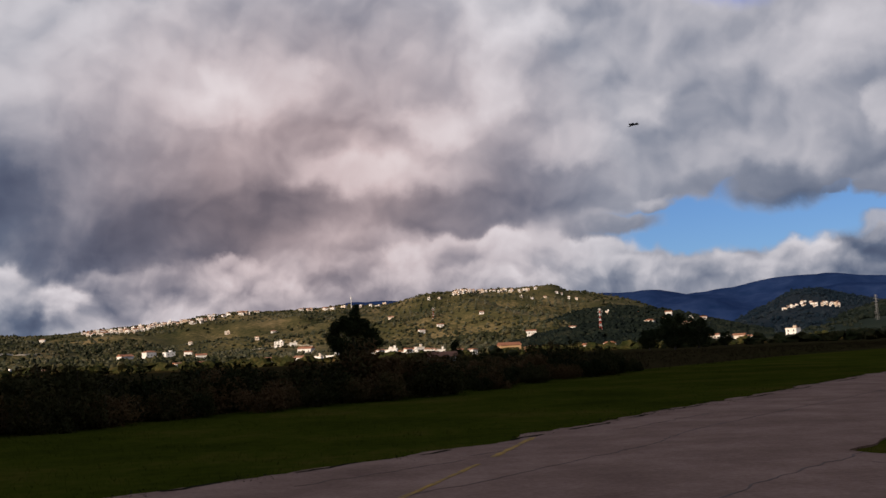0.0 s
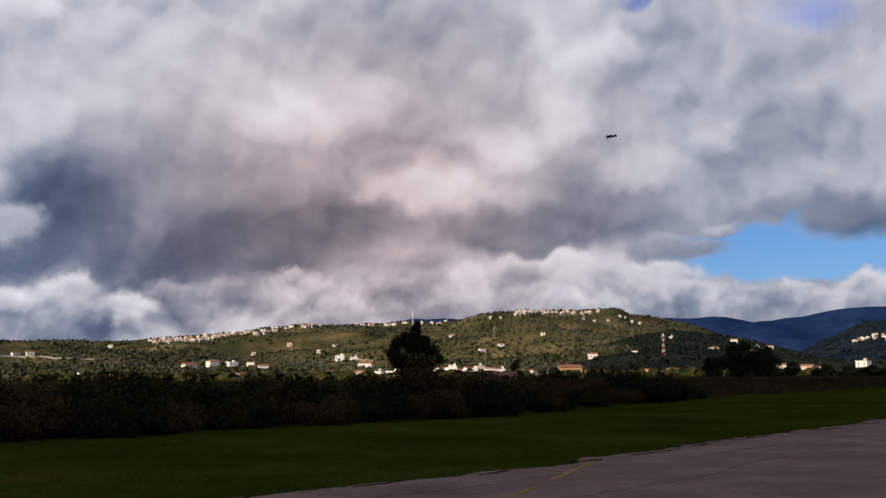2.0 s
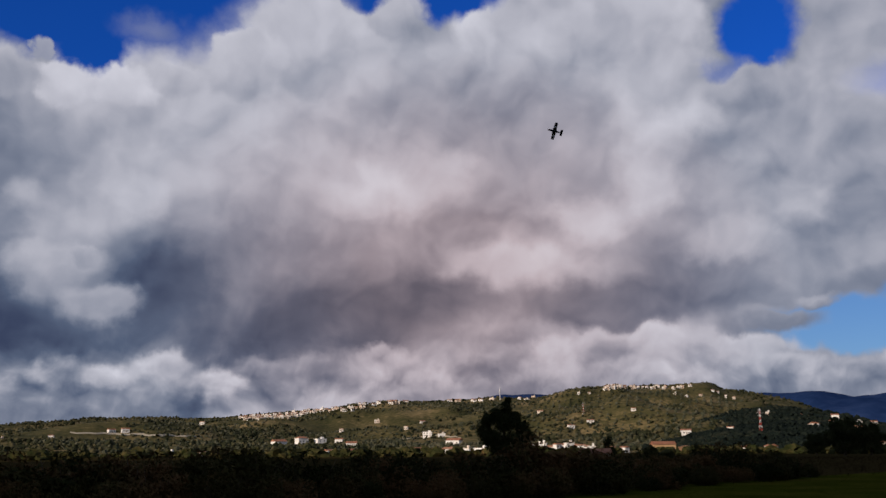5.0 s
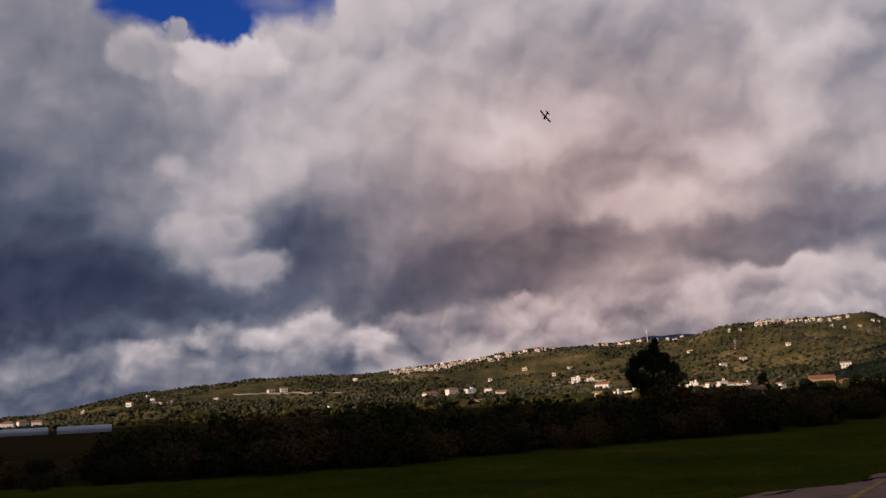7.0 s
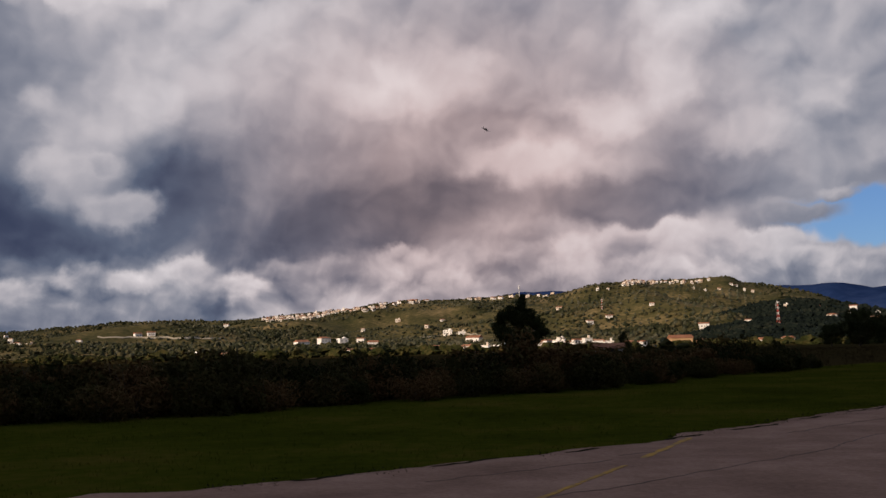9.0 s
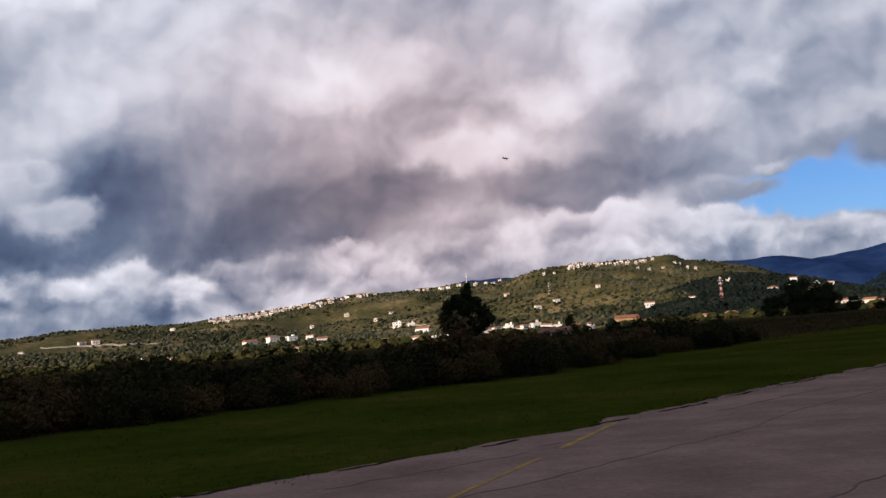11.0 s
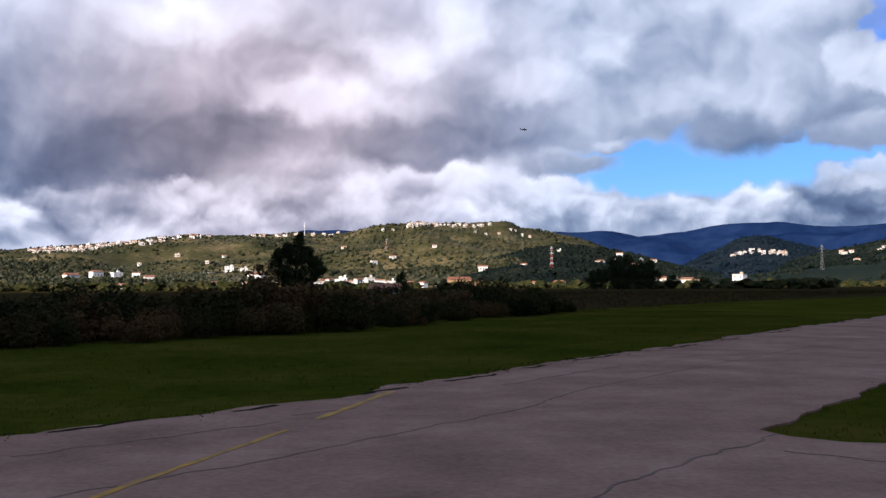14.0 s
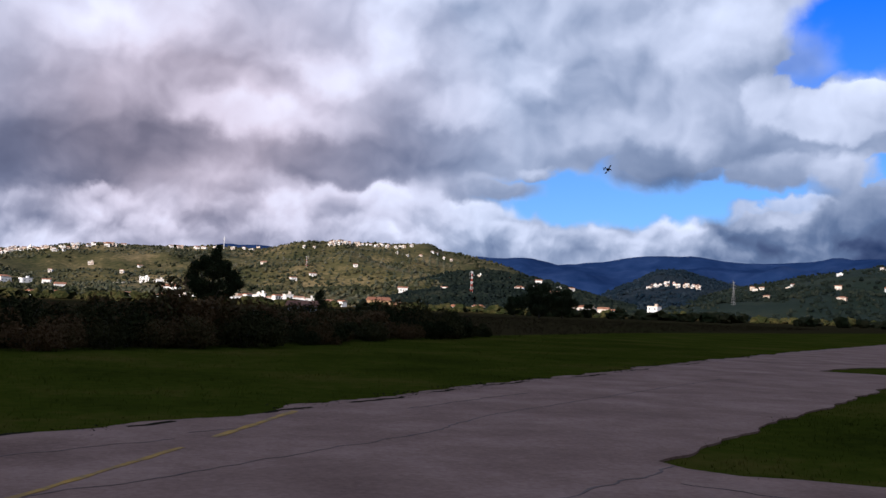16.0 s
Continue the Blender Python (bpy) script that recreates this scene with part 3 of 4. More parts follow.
tagged(new("ground", raw("ground", verts, faces, M["field"])), "flat valley floor of rough grass and fields", "ground", kind="structure")


def ragged(points, step, amount, seed):
    """A line through points, broken up like the crumbling edge of old asphalt."""
    out = []
    for (ax, ay), (bx, by) in zip(points, points[1:]):
        n = max(1, int(math.hypot(bx - ax, by - ay) / step))
        for i in range(n):
            x, y = ax + (bx - ax) * i / n, ay + (by - ay) * i / n
            k = amount * (noise.fractal((x * 0.9, y * 0.9, seed), 1.0, 2.0, 4) + 0.5 * noise.noise((x * 0.4, y * 0.4, seed + 5)))
            out.append((x - k * 0.74, y + k * 0.67))
    return out + [points[-1]]


def sheet(name, outline, z, thick, mat, label):
    bm = bmesh.new()
    top = bm.faces.new([bm.verts.new((x, y, z)) for x, y in outline])
    if top.normal.z < 0 or top.calc_area() and top.calc_center_median() and sum(
            ax * by - bx * ay for (ax, ay), (bx, by) in zip(outline, outline[1:] + outline[:1])) < 0:
        top.normal_flip()
    side = bmesh.ops.extrude_face_region(bm, geom=[top])
    for v in side["geom"]:
        if isinstance(v, bmesh.types.BMVert):
            v.co.z = z
    for v in top.verts:
        v.co.z = z - thick
    bmesh.ops.triangulate(bm, faces=bm.faces[:])
    bmesh.ops.recalc_face_normals(bm, faces=bm.faces[:])
    return tagged(part(name, bm, mat), label, name.split("_")[0], kind="structure")


LEFT_EDGE = [(-60, -17), (-12, 8.6), (-5.5, 12.1), (-3.5, 13.3), (-2.3, 14.2), (-0.35, 15.8), (0.68, 16.95), (1.72, 18.2), (3.05, 19.9), (5.6, 23.3), (10.2, 28.8), (19.7, 40.5), (31, 53.5), (51, 75.7),
             (130, 165)]
RIGHT_EDGE = [(136, 158), (54, 69), (33, 46), (26.5, 38.5), (22.5, 36.0), (19.9, 33.6), (21.3, 32.6), (21.6, 31.0), (17.5, 26.3), (11.2, 19.4), (8.5, 16.4), (7.2, 15.0), (6.42, 13.97),
              (6.5, 13.5), (6.87, 13.08), (7.4, 12.9), (8.15, 12.45), (12, 10.6), (26, 3), (60, -12)]
outline = ragged(LEFT_EDGE, 0.16, 0.34, 1.0) + ragged(RIGHT_EDGE, 0.25, 0.18, 7.0) + [(60, -60), (-60, -60)]
sheet("pavement", outline, 0.03, 0.08, M["asphalt"], "old grey asphalt taxiway with crumbling edges")
# mown verge beside the taxiway and the grass corner across it
verge = [(x + 0.5, y - 0.5) for x, y in LEFT_EDGE] + [ (126, 178), (33, 88), (15, 64), (8, 54), (0, 40), (-12, 27), (-60, 2)]
sheet("ground_verge", verge, 0.0, 0.06, M["verge"], "mown green grass verge beside the taxiway")
corner = [(134, 160), (30, 49), (18.5, 33.0), (5.4, 14.3), (5.6, 12.9), (8.0, 11.9), (26, 2.2), (60, -13)]
sheet("ground_corner", corner, 0.0, 0.06, M["verge"], "dark green grass corner inside the taxiway bend")


def ribbon(points, width, z, mat, name, label, wobble=0.0, seed=0.0, step=0.12):
    """A thin strip laid on the asphalt, 4 mm proud."""
    pts = []
    for (ax, ay), (bx, by) in zip(points, points[1:]):
        n = max(1, int(math.hypot(bx - ax, by - ay) / step))
        pts += [(ax + (bx - ax) * i / n, ay + (by - ay) * i / n) for i in range(n)]
    pts.append(points[-1])
    bm = bmesh.new()
    rows_ = []
    for i, (x, y) in enumerate(pts):
        q, p = pts[min(i + 1, len(pts) - 1)], pts[max(i - 1, 0)]
        d = Vector((q[0] - p[0], q[1] - p[1])).normalized()
        k = wobble * noise.fractal((x * 2, y * 2, seed), 1.0, 2.0, 3)
        w = width * (1 + 0.7 * noise.noise((x * 3.1, y * 3.1, seed + 3))) / 2
        rows_.append([bm.verts.new((x - d.y * (k + s * w), y + d.x * (k + s * w), zz)) for s, zz in ((-1, z - 0.003), (-1, z), (1, z), (1, z - 0.003))])
    for a, b in zip(rows_, rows_[1:]):
        for i in range(3):
            bm.faces.new((a[i], b[i], b[i + 1], a[i + 1]))
    bmesh.ops.recalc_face_normals(bm, faces=bm.faces[:])
    return tagged(part(name, bm, mat), label, "marking" if "line" in name else "joint", kind="structure")


ribbon([(2.46, 18.55), (1.95, 17.0), (1.42, 15.5)], 0.11, 0.035, M["yellow"], "marking_line", "worn yellow painted taxi line", 0.02)
ribbon([(1.12, 14.65), (0.92, 14.1), (0.55, 13.1), (0.12, 11.95), (-0.7, 9.6), (-1.5, 7.2)], 0.08, 0.035, M["yellow"], "marking_line", "worn yellow painted taxi line", 0.02, 2.0)
JOINTS = [([(-2.5, 9.4), (-0.6, 11.1), (1.3, 13.0), (2.65, 14.6), (4.1, 16.3), (5.45, 18.5), (9.0, 22.6), (14, 28.4)], 0.05),
          ([(2.4, 8.9), (3.9, 11.2), (5.0, 12.3), (5.95, 13.1), (6.4, 13.7)], 0.07),
          ([(-1.4, 13.2), (0.2, 14.6), (1.0, 15.3)], 0.045), ([(4.3, 19.2), (6.0, 21.4), (7.2, 22.6)], 0.05), ([(1.1, 15.9), (1.9, 16.6)], 0.05),
          ([(6.0, 12.6), (7.3, 11.4), (9, 10.2)], 0.05)]
for i, (pts, w) in enumerate(JOINTS):
    ribbon(pts, w * 0.45, 0.034, M["joint"], "joint", "dark open crack in the asphalt", 0.10, i * 3.0)


# dark crumbs and clods along the broken edge
for i, (x, y, n) in enumerate(((-3.1, 13.35, 0.9), (-1.5, 14.75, 1.3), (0.35, 16.35, 0.8), (1.95, 18.2, 1.2), (3.4, 20.0, 1.6), (5.2, 22.4, 0.9), (6.6, 24.2, 2.0), (9.6, 27.5, 2.2), (12.4, 31.0, 1.6), (15.5, 34.8, 2.6))):
    ribbon([(x, y), (x + 0.33 * n, y + 0.34 * n), (x + 0.66 * n, y + 0.76 * n)], 0.09, 0.038, M["crumb"], "joint", "dark soil and crumbs on the asphalt edge", 0.12, 50.0 + i)


# ---- plants ----
def leaf_cloud(lumps, count, size, seed, flat=0.75):
    """Leaf sprays in uneven lumps (x, y, z, rx, ry, rz): small bent quads, thicker towards the skin."""
    rng = np.random.default_rng(seed)
    verts, faces = [], []
    vol = np.array([l[3] * l[4] * l[5] for l in lumps]) ** 0.7
    pick = rng.choice(len(lumps), count, p=vol / vol.sum())
    for k in pick:
        cx, cy, cz, rx, ry, rz = lumps[k]
        d = rng.normal(size=3)
        d /= np.linalg.norm(d)
        rad = rng.uniform(0.35, 1.0) ** 0.45 * (1 + 0.14 * rng.normal())
        c = np.array((cx + d[0] * rx * rad, cy + d[1] * ry * rad, max(0.03, cz + d[2] * rz * rad)))
        n = d + rng.normal(size=3) * 0.8
        n /= np.linalg.norm(n)
        u = np.cross(n, rng.normal(size=3))
        u /= np.linalg.norm(u)
        w = np.cross(n, u)
        s = size * rng.uniform(0.5, 1.4)
        a = len(verts)
        verts += [c - u * s, c + w * s * flat * 0.5 + n * s * 0.15, c + u * s, c - w * s * flat * 0.5 + n * s * 0.1]
        faces.append((a, a + 1, a + 2, a + 3))
    return verts, faces


def bush_kind(seed):
    rng = random.Random(seed)
    root = empty("bush", Matrix(), "dark dense bramble and shrub thicket beside the verge", "bush", "shrub belt along the verge")
    lumps = [(0, 0, 0.55, 1.15, 1.05, 0.6)]
    for _ in range(11):
        a, d = rng.uniform(0, 6.28), rng.uniform(0.3, 1.1)
        h = rng.uniform(0.3, 1.45) * (1.15 - 0.35 * d)
        r = rng.uniform(0.25, 0.6)
        lumps.append((math.cos(a) * d, math.sin(a) * d, h, r, r, r * rng.uniform(0.6, 1.0)))
    v, f = leaf_cloud(lumps, 2300, 0.085, seed)
    part("foliage", raw("foliage", v, f, M["bush"]), None, root)
    bm = bmesh.new()
    for _ in range(9):
        a = rng.uniform(0, 6.28)
        tip = (math.cos(a) * rng.uniform(0.3, 1.1), math.sin(a) * rng.uniform(0.3, 1.1), rng.uniform(0.8, 1.7))
        rod(bm, (rng.uniform(-0.3, 0.3), rng.uniform(-0.3, 0.3), -0.05), tip, 0.02, 0.006, 5)
    part("twig", bm, M["bark"], root, "bare brown twigs")
    return root


def tree(name, m, height, lumps, trunk, limbs, leaves, leaf, seed, label, mat):
    root = empty(name, m, label, "tree")
    bm = bmesh.new()
    p, n = Vector((0, 0, -0.2)), 6
    for i in range(n):
        q = Vector((0.10 * math.sin(i * 1.7 + seed) * trunk * 3, 0.1 * math.cos(i * 2.1) * trunk * 3, height * 0.62 * (i + 1) / n))
        rod(bm, p, q, trunk * (1 - 0.13 * i), trunk * (1 - 0.13 * (i + 1)), 9)
        p = q
    part("trunk", bm, M["bark"], root, "rough brown trunk", True)
    rng = random.Random(seed)
    for k in range(limbs):
        bm = bmesh.new()
        l = lumps[k % len(lumps)]
        z0 = height * rng.uniform(0.18, 0.5)
        mid = Vector((l[0] * 0.5, l[1] * 0.5, (z0 + l[2]) / 2 - 0.05 * height))
        rod(bm, (0, 0, z0), mid, trunk * 0.45, trunk * 0.28, 6)
        rod(bm, mid, (l[0], l[1], l[2]), trunk * 0.28, trunk * 0.08, 6)
        part("limb", bm, M["bark"], root)
    v, f = leaf_cloud(lumps, leaves, leaf, seed)
    part("crown", raw("crown", v, f, mat), None, root, "uneven dark green crown")
    return root


# shrub belt beyond the verge
KINDS = [bush_kind(s) for s in (3, 11, 19, 27, 35)]
rng = random.Random(5)
BELT = [(-34, 14), (-22, 20.5), (-9.4, 27.0), (-6.4, 30.5), (-2.3, 35.2), (0.4, 37.2), (3.5, 42.5), (8.5, 52.0), (14.5, 60.5), (16.5, 63.5)]
spots = []
for (ax, ay), (bx, by) in zip(BELT, BELT[1:]):
    n = max(1, int(math.hypot(bx - ax, by - ay) / 1.25))
    for i in range(n):
        x, y = ax + (bx - ax) * i / n, ay + (by - ay) * i / n
        for row, (off, tall) in enumerate(((0.6, 0.70), (2.4, 0.95), (4.8, 1.0))):
            spots.append((x - 0.72 * off + rng.uniform(-0.6, 0.6), y + 0.69 * off + rng.uniform(-0.6, 0.6), tall * (0.86 if x < -11 else 1.0) * rng.uniform(0.72, 1.12) * (1 + 0.75 * noise.noise((x * 0.21, y * 0.21, 3.0))), row))
used = [0] * len(KINDS)
for x, y, tall, row in spots:
    k = rng.randrange(len(KINDS))
    m = pose(x, y, -0.02, 0, 0, rng.uniform(0, 360))
    if used[k]:
        ob = copy_thing(KINDS[k], m)
    else:
        ob = KINDS[k]
        ob.matrix_basis = m
    used[k] = 1
    ob.scale = (tall * rng.uniform(0.95, 1.25), tall * rng.uniform(0.95, 1.25), tall)

# the big tree and its neighbours
x, y = at_bearing(3.0, 200)
tree("broadleaf_tree", pose(x + 1.86, y + 3, 0), 12.2,
     [(0.2, 0, 7.5, 2.3, 2.3, 2.1), (0.5, 0, 10.1, 1.2, 1.2, 1.6), (0.9, -0.2, 11.6, 0.65, 0.65, 0.9), (-1.6, 0.3, 9.2, 1.25, 1.25, 1.2), (-3.2, 0, 7.9, 1.45, 1.5, 1.3), (-4.0, 0.4, 5.9, 1.5, 1.6, 1.4),
      (2.2, 0.5, 8.3, 1.35, 1.35, 1.3), (3.6, 0.3, 6.4, 1.55, 1.6, 1.4), (4.7, -0.4, 4.8, 1.4, 1.4, 1.2), (-2.6, -0.4, 4.2, 2.3, 2.2, 1.7), (2.2, 0, 3.8, 2.6, 2.4, 1.7), (0, 0, 2.2, 3.2, 2.6, 1.5)], 0.42, 9, 15000, 0.26, 7, "tall dark broadleaf tree with an uneven crown", M["leaf"])
x, y = at_bearing(-3.05, 240)
tree("small_tree", pose(x + 1.86, y + 3, 0), 5.2, [(0, 0, 2.6, 1.3, 1.3, 1.7), (0.2, 0, 4.2, 0.7, 0.7, 0.9), (-0.5, 0.2, 3.4, 0.9, 0.9, 1.0), (0.6, 0, 1.4, 1.2, 1.2, 1.0)], 0.16, 4, 3000, 0.16, 9,
     "small dark upright tree beside the houses", M["leaf"])
for az, r, s, seed in ((-15.6, 265, 1.0, 15), (-16.9, 285, 0.9, 21), (-14.2, 300, 0.66, 25), (-18.4, 320, 0.5, 29)):
    x, y = at_bearing(az, r)
    t_ = tree("round_tree", pose(x + 1.86, y + 3, 0), 9.5, [(0, 0, 6.0, 3.4, 3.2, 2.6), (-1.8, 0.4, 7.6, 1.7, 1.7, 1.5), (1.5, 0, 8.0, 1.6, 1.6, 1.4), (-3.4, 0, 4.4, 1.9, 1.9, 1.8),
              (3.5, 0, 4.6, 2.0, 2.0, 1.8), (0, 0, 2.6, 3.4, 3.0, 1.8)], 0.35, 6, 6000, 0.3, seed, "round dark tree at the far end of the field", M["leaf"])
    t_.scale = (s, s, s)


def icosphere_points(div):
    bm = bmesh.new()
    bmesh.ops.create_icosphere(bm, subdivisions=div, radius=1)
    v = np.array([tuple(p.co) for p in bm.verts])
    f = np.array([[p.index for p in q.verts] for q in bm.faces])
    bm.free()
    return v, f


ICO, ICO_SMALL = icosphere_points(2), icosphere_points(1)


def clumps(name, sites, label, mat, category="woodland", shape=None):
    """Crowns of far trees: lumpy, each of its own outline, joined into one mesh."""
    rng = np.random.default_rng(len(sites))
    v0, f0 = shape or ICO
    vs, fs = [], []
    for i, (x, y, z, r, h) in enumerate(sites):
        lump = 1 + 0.28 * rng.normal(size=(len(v0), 1))
        v = v0 * lump * (r, r, h * 0.55) + (x, y, z + h * 0.42)
        vs.append(v)
        fs.append(f0 + i * len(v0))
    me = raw(name, np.concatenate(vs).tolist(), np.concatenate(fs).tolist(), mat)
    return tagged(new(name, me), label, category, kind="stuff")


def plant(slope, az0, az1, count, seed, low, high, dense):
    rng = random.Random(seed)
    out = []
    tries = 0
    while len(out) < count and tries < count * 12:
        tries += 1
        az, r = rng.uniform(az0, az1), slope.foot + (slope.top * 1.02 - slope.foot) * rng.uniform(0, 1) ** 0.85
        x, y = at_bearing(az, r)
        w = noise.fractal((x * 0.006, y * 0.006, seed), 1.0, 2.0, 3)
        if w + rng.uniform(-0.35, 0.35) < dense:
            continue
        z = slope.z(az, r)
        if z < 0:
            continue
        h = rng.uniform(low, high)
        out.append((x, y, z - 0.5, h * rng.uniform(0.5, 0.8), h))
    return out


clumps("hill_wood", plant(MAIN, 45, -20, 13000, 3, 1.8, 5.2, 0.10), "olive groves and woods on the long hillside", M["wood"], shape=ICO_SMALL)
clumps("spur_wood", plant(SPUR, -5.5, -21, 5200, 4, 2.0, 5.0, -0.4), "dense wood on the spur, coloured dark as under cloud shade", M["shaded_forest"], shape=ICO_SMALL)
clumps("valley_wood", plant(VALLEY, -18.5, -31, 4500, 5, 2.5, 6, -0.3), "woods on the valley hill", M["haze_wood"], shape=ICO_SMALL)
clumps("east_wood", plant(EAST, -21, -50, 5200, 6, 2, 5, -0.12), "groves and hedges on the eastern hill", M["shaded_forest"], shape=ICO_SMALL)
# olive groves: rows of small crowns in patches
rng = random.Random(23)
olives = []
for i in range(-95, 96):
    for j in range(70, 170):
        x, y = i * 12.0 + j * 2.0 - 240, j * 12.0 + i * 1.5
        r, az = math.hypot(x, y), math.degrees(math.atan2(-x, y))
        if not (MAIN.foot + 20 < r < MAIN.top * 0.985 and -16 < az < 40) or noise.noise((x * 0.004, y * 0.004, 5.0)) < -0.12:
            continue
        if rng.random() < 0.12:
            continue
        h = rng.uniform(2.4, 4.2)
        px, py = x + rng.gauss(0, 0.9), y + rng.gauss(0, 0.9)
        olives.append((px, py, MAIN.z(math.degrees(math.atan2(-px, py)), math.hypot(px, py)) - 0.3, h * 0.62, h))
clumps("olive_grove", olives, "grey-green olive trees in rows on the hillside", M["olive"], "olive grove", ICO_SMALL)
# hedges and trees over the flat land between the airfield and the hills
rng = random.Random(17)
flat = []
for _ in range(1500):
    az = rng.uniform(45, -45)
    r = rng.uniform(340, 900)
    if noise.noise((az * 0.35, r * 0.006, 2.0)) < -0.15:
        continue
    x, y = at_bearing(az, r)
    h = rng.uniform(1.5, 4.0) * (1.0 if az < 30 else 0.6)
    flat.append((x, y, -0.2, h * rng.uniform(0.6, 1.2), h))
clumps("field_hedge", flat, "dark hedges and low trees across the valley floor", M["bush"], "hedge")


# ---- buildings ----
def house(name, x, y, z, turn, wide, deep, tall, roof, label, group="", wall="plaster"):
    root = empty(name, pose(x, y, z, 0, 0, turn), label, "house", group)
    bm = bmesh.new()
    box(bm, 0, 0, tall / 2 - 2, wide, deep, tall + 4)
    part("wall", bm, M[wall], root)
    bm = bmesh.new()
    if roof == "gable":
        e, up = 0.5, deep * 0.22
        a = [bm.verts.new(p) for p in ((-wide / 2 - e, -deep / 2 - e, tall), (wide / 2 + e, -deep / 2 - e, tall), (wide / 2 + e, deep / 2 + e, tall), (-wide / 2 - e, deep / 2 + e, tall),
                                       (-wide / 2 - e, 0, tall + up), (wide / 2 + e, 0, tall + up))]
        for f in ((0, 1, 5, 4), (2, 3, 4, 5), (0, 4, 3), (1, 2, 5), (3, 2, 1, 0)):
            bm.faces.new([a[i] for i in f])
        part("roof", bm, M["tile"], root, "terracotta tiled roof")
    elif roof == "hip":
        e, up = 0.6, deep * 0.2
        a = [bm.verts.new(p) for p in ((-wide / 2 - e, -deep / 2 - e, tall), (wide / 2 + e, -deep / 2 - e, tall), (wide / 2 + e, deep / 2 + e, tall), (-wide / 2 - e, deep / 2 + e, tall),
                                       (-wide / 4, 0, tall + up), (wide / 4, 0, tall + up))]
        for f in ((0, 1, 5, 4), (2, 3, 4, 5), (0, 4, 3), (1, 2, 5), (3, 2, 1, 0)):
            bm.faces.new([a[i] for i in f])
        part("roof", bm, M["tile"], root, "terracotta hipped roof")
    else:
        box(bm, 0, 0, tall + 0.2, wide + 0.5, deep + 0.5, 0.4)
        box(bm, wide * 0.2, 0, tall + 1.2, wide * 0.25, deep * 0.3, 2.0)
        part("roof", bm, M["plaster"], root, "flat roof with a stair head")
    floors = max(1, int(tall / 3))
    n = max(2, int(wide / 4))
    pane = bmesh.new()
    box(pane, 0, 0, 0, 1.1, 0.12, 1.4)
    me = mesh_of(pane, "window", M["dark_glass"])
    for k in range(floors):
        for i in range(n):
            w = new("window", me)
            w.parent = root
            w.location = (-wide / 2 + wide * (i + 0.5) / n, -deep / 2 - 0.02, 1.6 + 3 * k)
    bm = bmesh.new()
    box(bm, wide * 0.04, -deep / 2 - 0.03, 1.05, 1.0, 0.1, 2.1)
    part("door", bm, M["door"], root)
    return root


rng = random.Random(41)


def on_slope(slope, name, az, el, wide, tall, roof, label, group="", wall="plaster"):
    x, y, z = slope.site(az, el)
    return house(name, x, y, z, az + rng.uniform(-30, 30), wide, wide * rng.uniform(0.6, 0.85), tall, roof, label, group, wall)


def village(slope, az0, az1, el0, el1, count, group, label, wide=(5, 10)):
    for _ in range(count):
        az, k = rng.uniform(az0, az1), rng.random()
        crest = float(np.interp(az, slope.az, slope.el))
        on_slope(slope, "village_house", az, crest * (el0 + (el1 - el0) * k), rng.uniform(*wide), rng.choice((2.8, 3.2, 4, 5)), rng.choice(("gable", "gable", "hip", "flat")), label, group, rng.choice(("plaster", "plaster", "white")))


village(MAIN, 17.2, 13.4, 0.84, 0.94, 95, "houses of the ridge village", "pale plastered village house on the ridge", (3.5, 6.5))
village(MAIN, 13.4, 10.2, 0.92, 0.99, 48, "houses of the ridge village", "pale plastered village house on the ridge", (4, 7.5))
village(MAIN, 9.8, 7.6, 0.94, 1.0, 9, "houses of the ridge village", "pale plastered village house on the ridge")
village(MAIN, -3.4, -5.2, 0.95, 1.0, 50, "houses of the hilltop village", "pale house of the hilltop village", (3.5, 6))
village(MAIN, -5.2, -8.2, 0.965, 1.0, 26, "houses of the hilltop village", "pale house of the hilltop village", (3.5, 6))
village(MAIN, -1.0, -10.5, 0.80, 0.95, 9, "houses of the hilltop village", "pale house of the hilltop village", (4, 6.5))
village(MAIN, 5.5, 0.5, 0.96, 1.0, 12, "houses on the crest road", "small pale house on the crest road")
village(VALLEY, -21.6, -24.6, 0.62, 0.70, 46, "houses of the valley village", "pale house of the valley village", (3.5, 5.0))
village(SPUR, -9.5, -17.5, 0.5, 0.95, 9, "houses on the spur", "pale house among the trees of the spur")
village(EAST, -26.0, -40.0, 0.4, 0.97, 14, "houses on the eastern hill", "pale house on the eastern hill")
village(MAIN, 36.0, 19.0, 0.45, 0.98, 10, "scattered farmhouses", "small pale farmhouse on the slope")
village(MAIN, 12.0, -8.0, 0.35, 0.8, 8, "scattered farmhouses", "small pale farmhouse on the slope", (5, 9))
for az, el, wide, tall, roof, label in (
        (13.7, 0.42, 12, 8, "hip", "large white villa with a tiled hipped roof"), (12.65, 0.40, 11, 7, "flat", "large white villa with a flat roof"),
        (14.95, 0.36, 13, 5, "gable", "white house beside the villas"), (11.6, 0.5, 9, 5, "gable", "white house beside the villas"), (10.9, 0.3, 10, 4, "gable", "low pale house below the villas"),
        (6.6, 0.85, 12, 6, "flat", "white house on the slope"), (5.8, 0.8, 9, 5, "flat", "white house on the slope"), (5.1, 0.4, 14, 4, "gable", "low pale house on the slope"),
        (-7.8, 0.85, 10, 4, "gable", "white house on the slope")):
    on_slope(MAIN, "house", az, el, wide, tall, roof, label, "", "white")
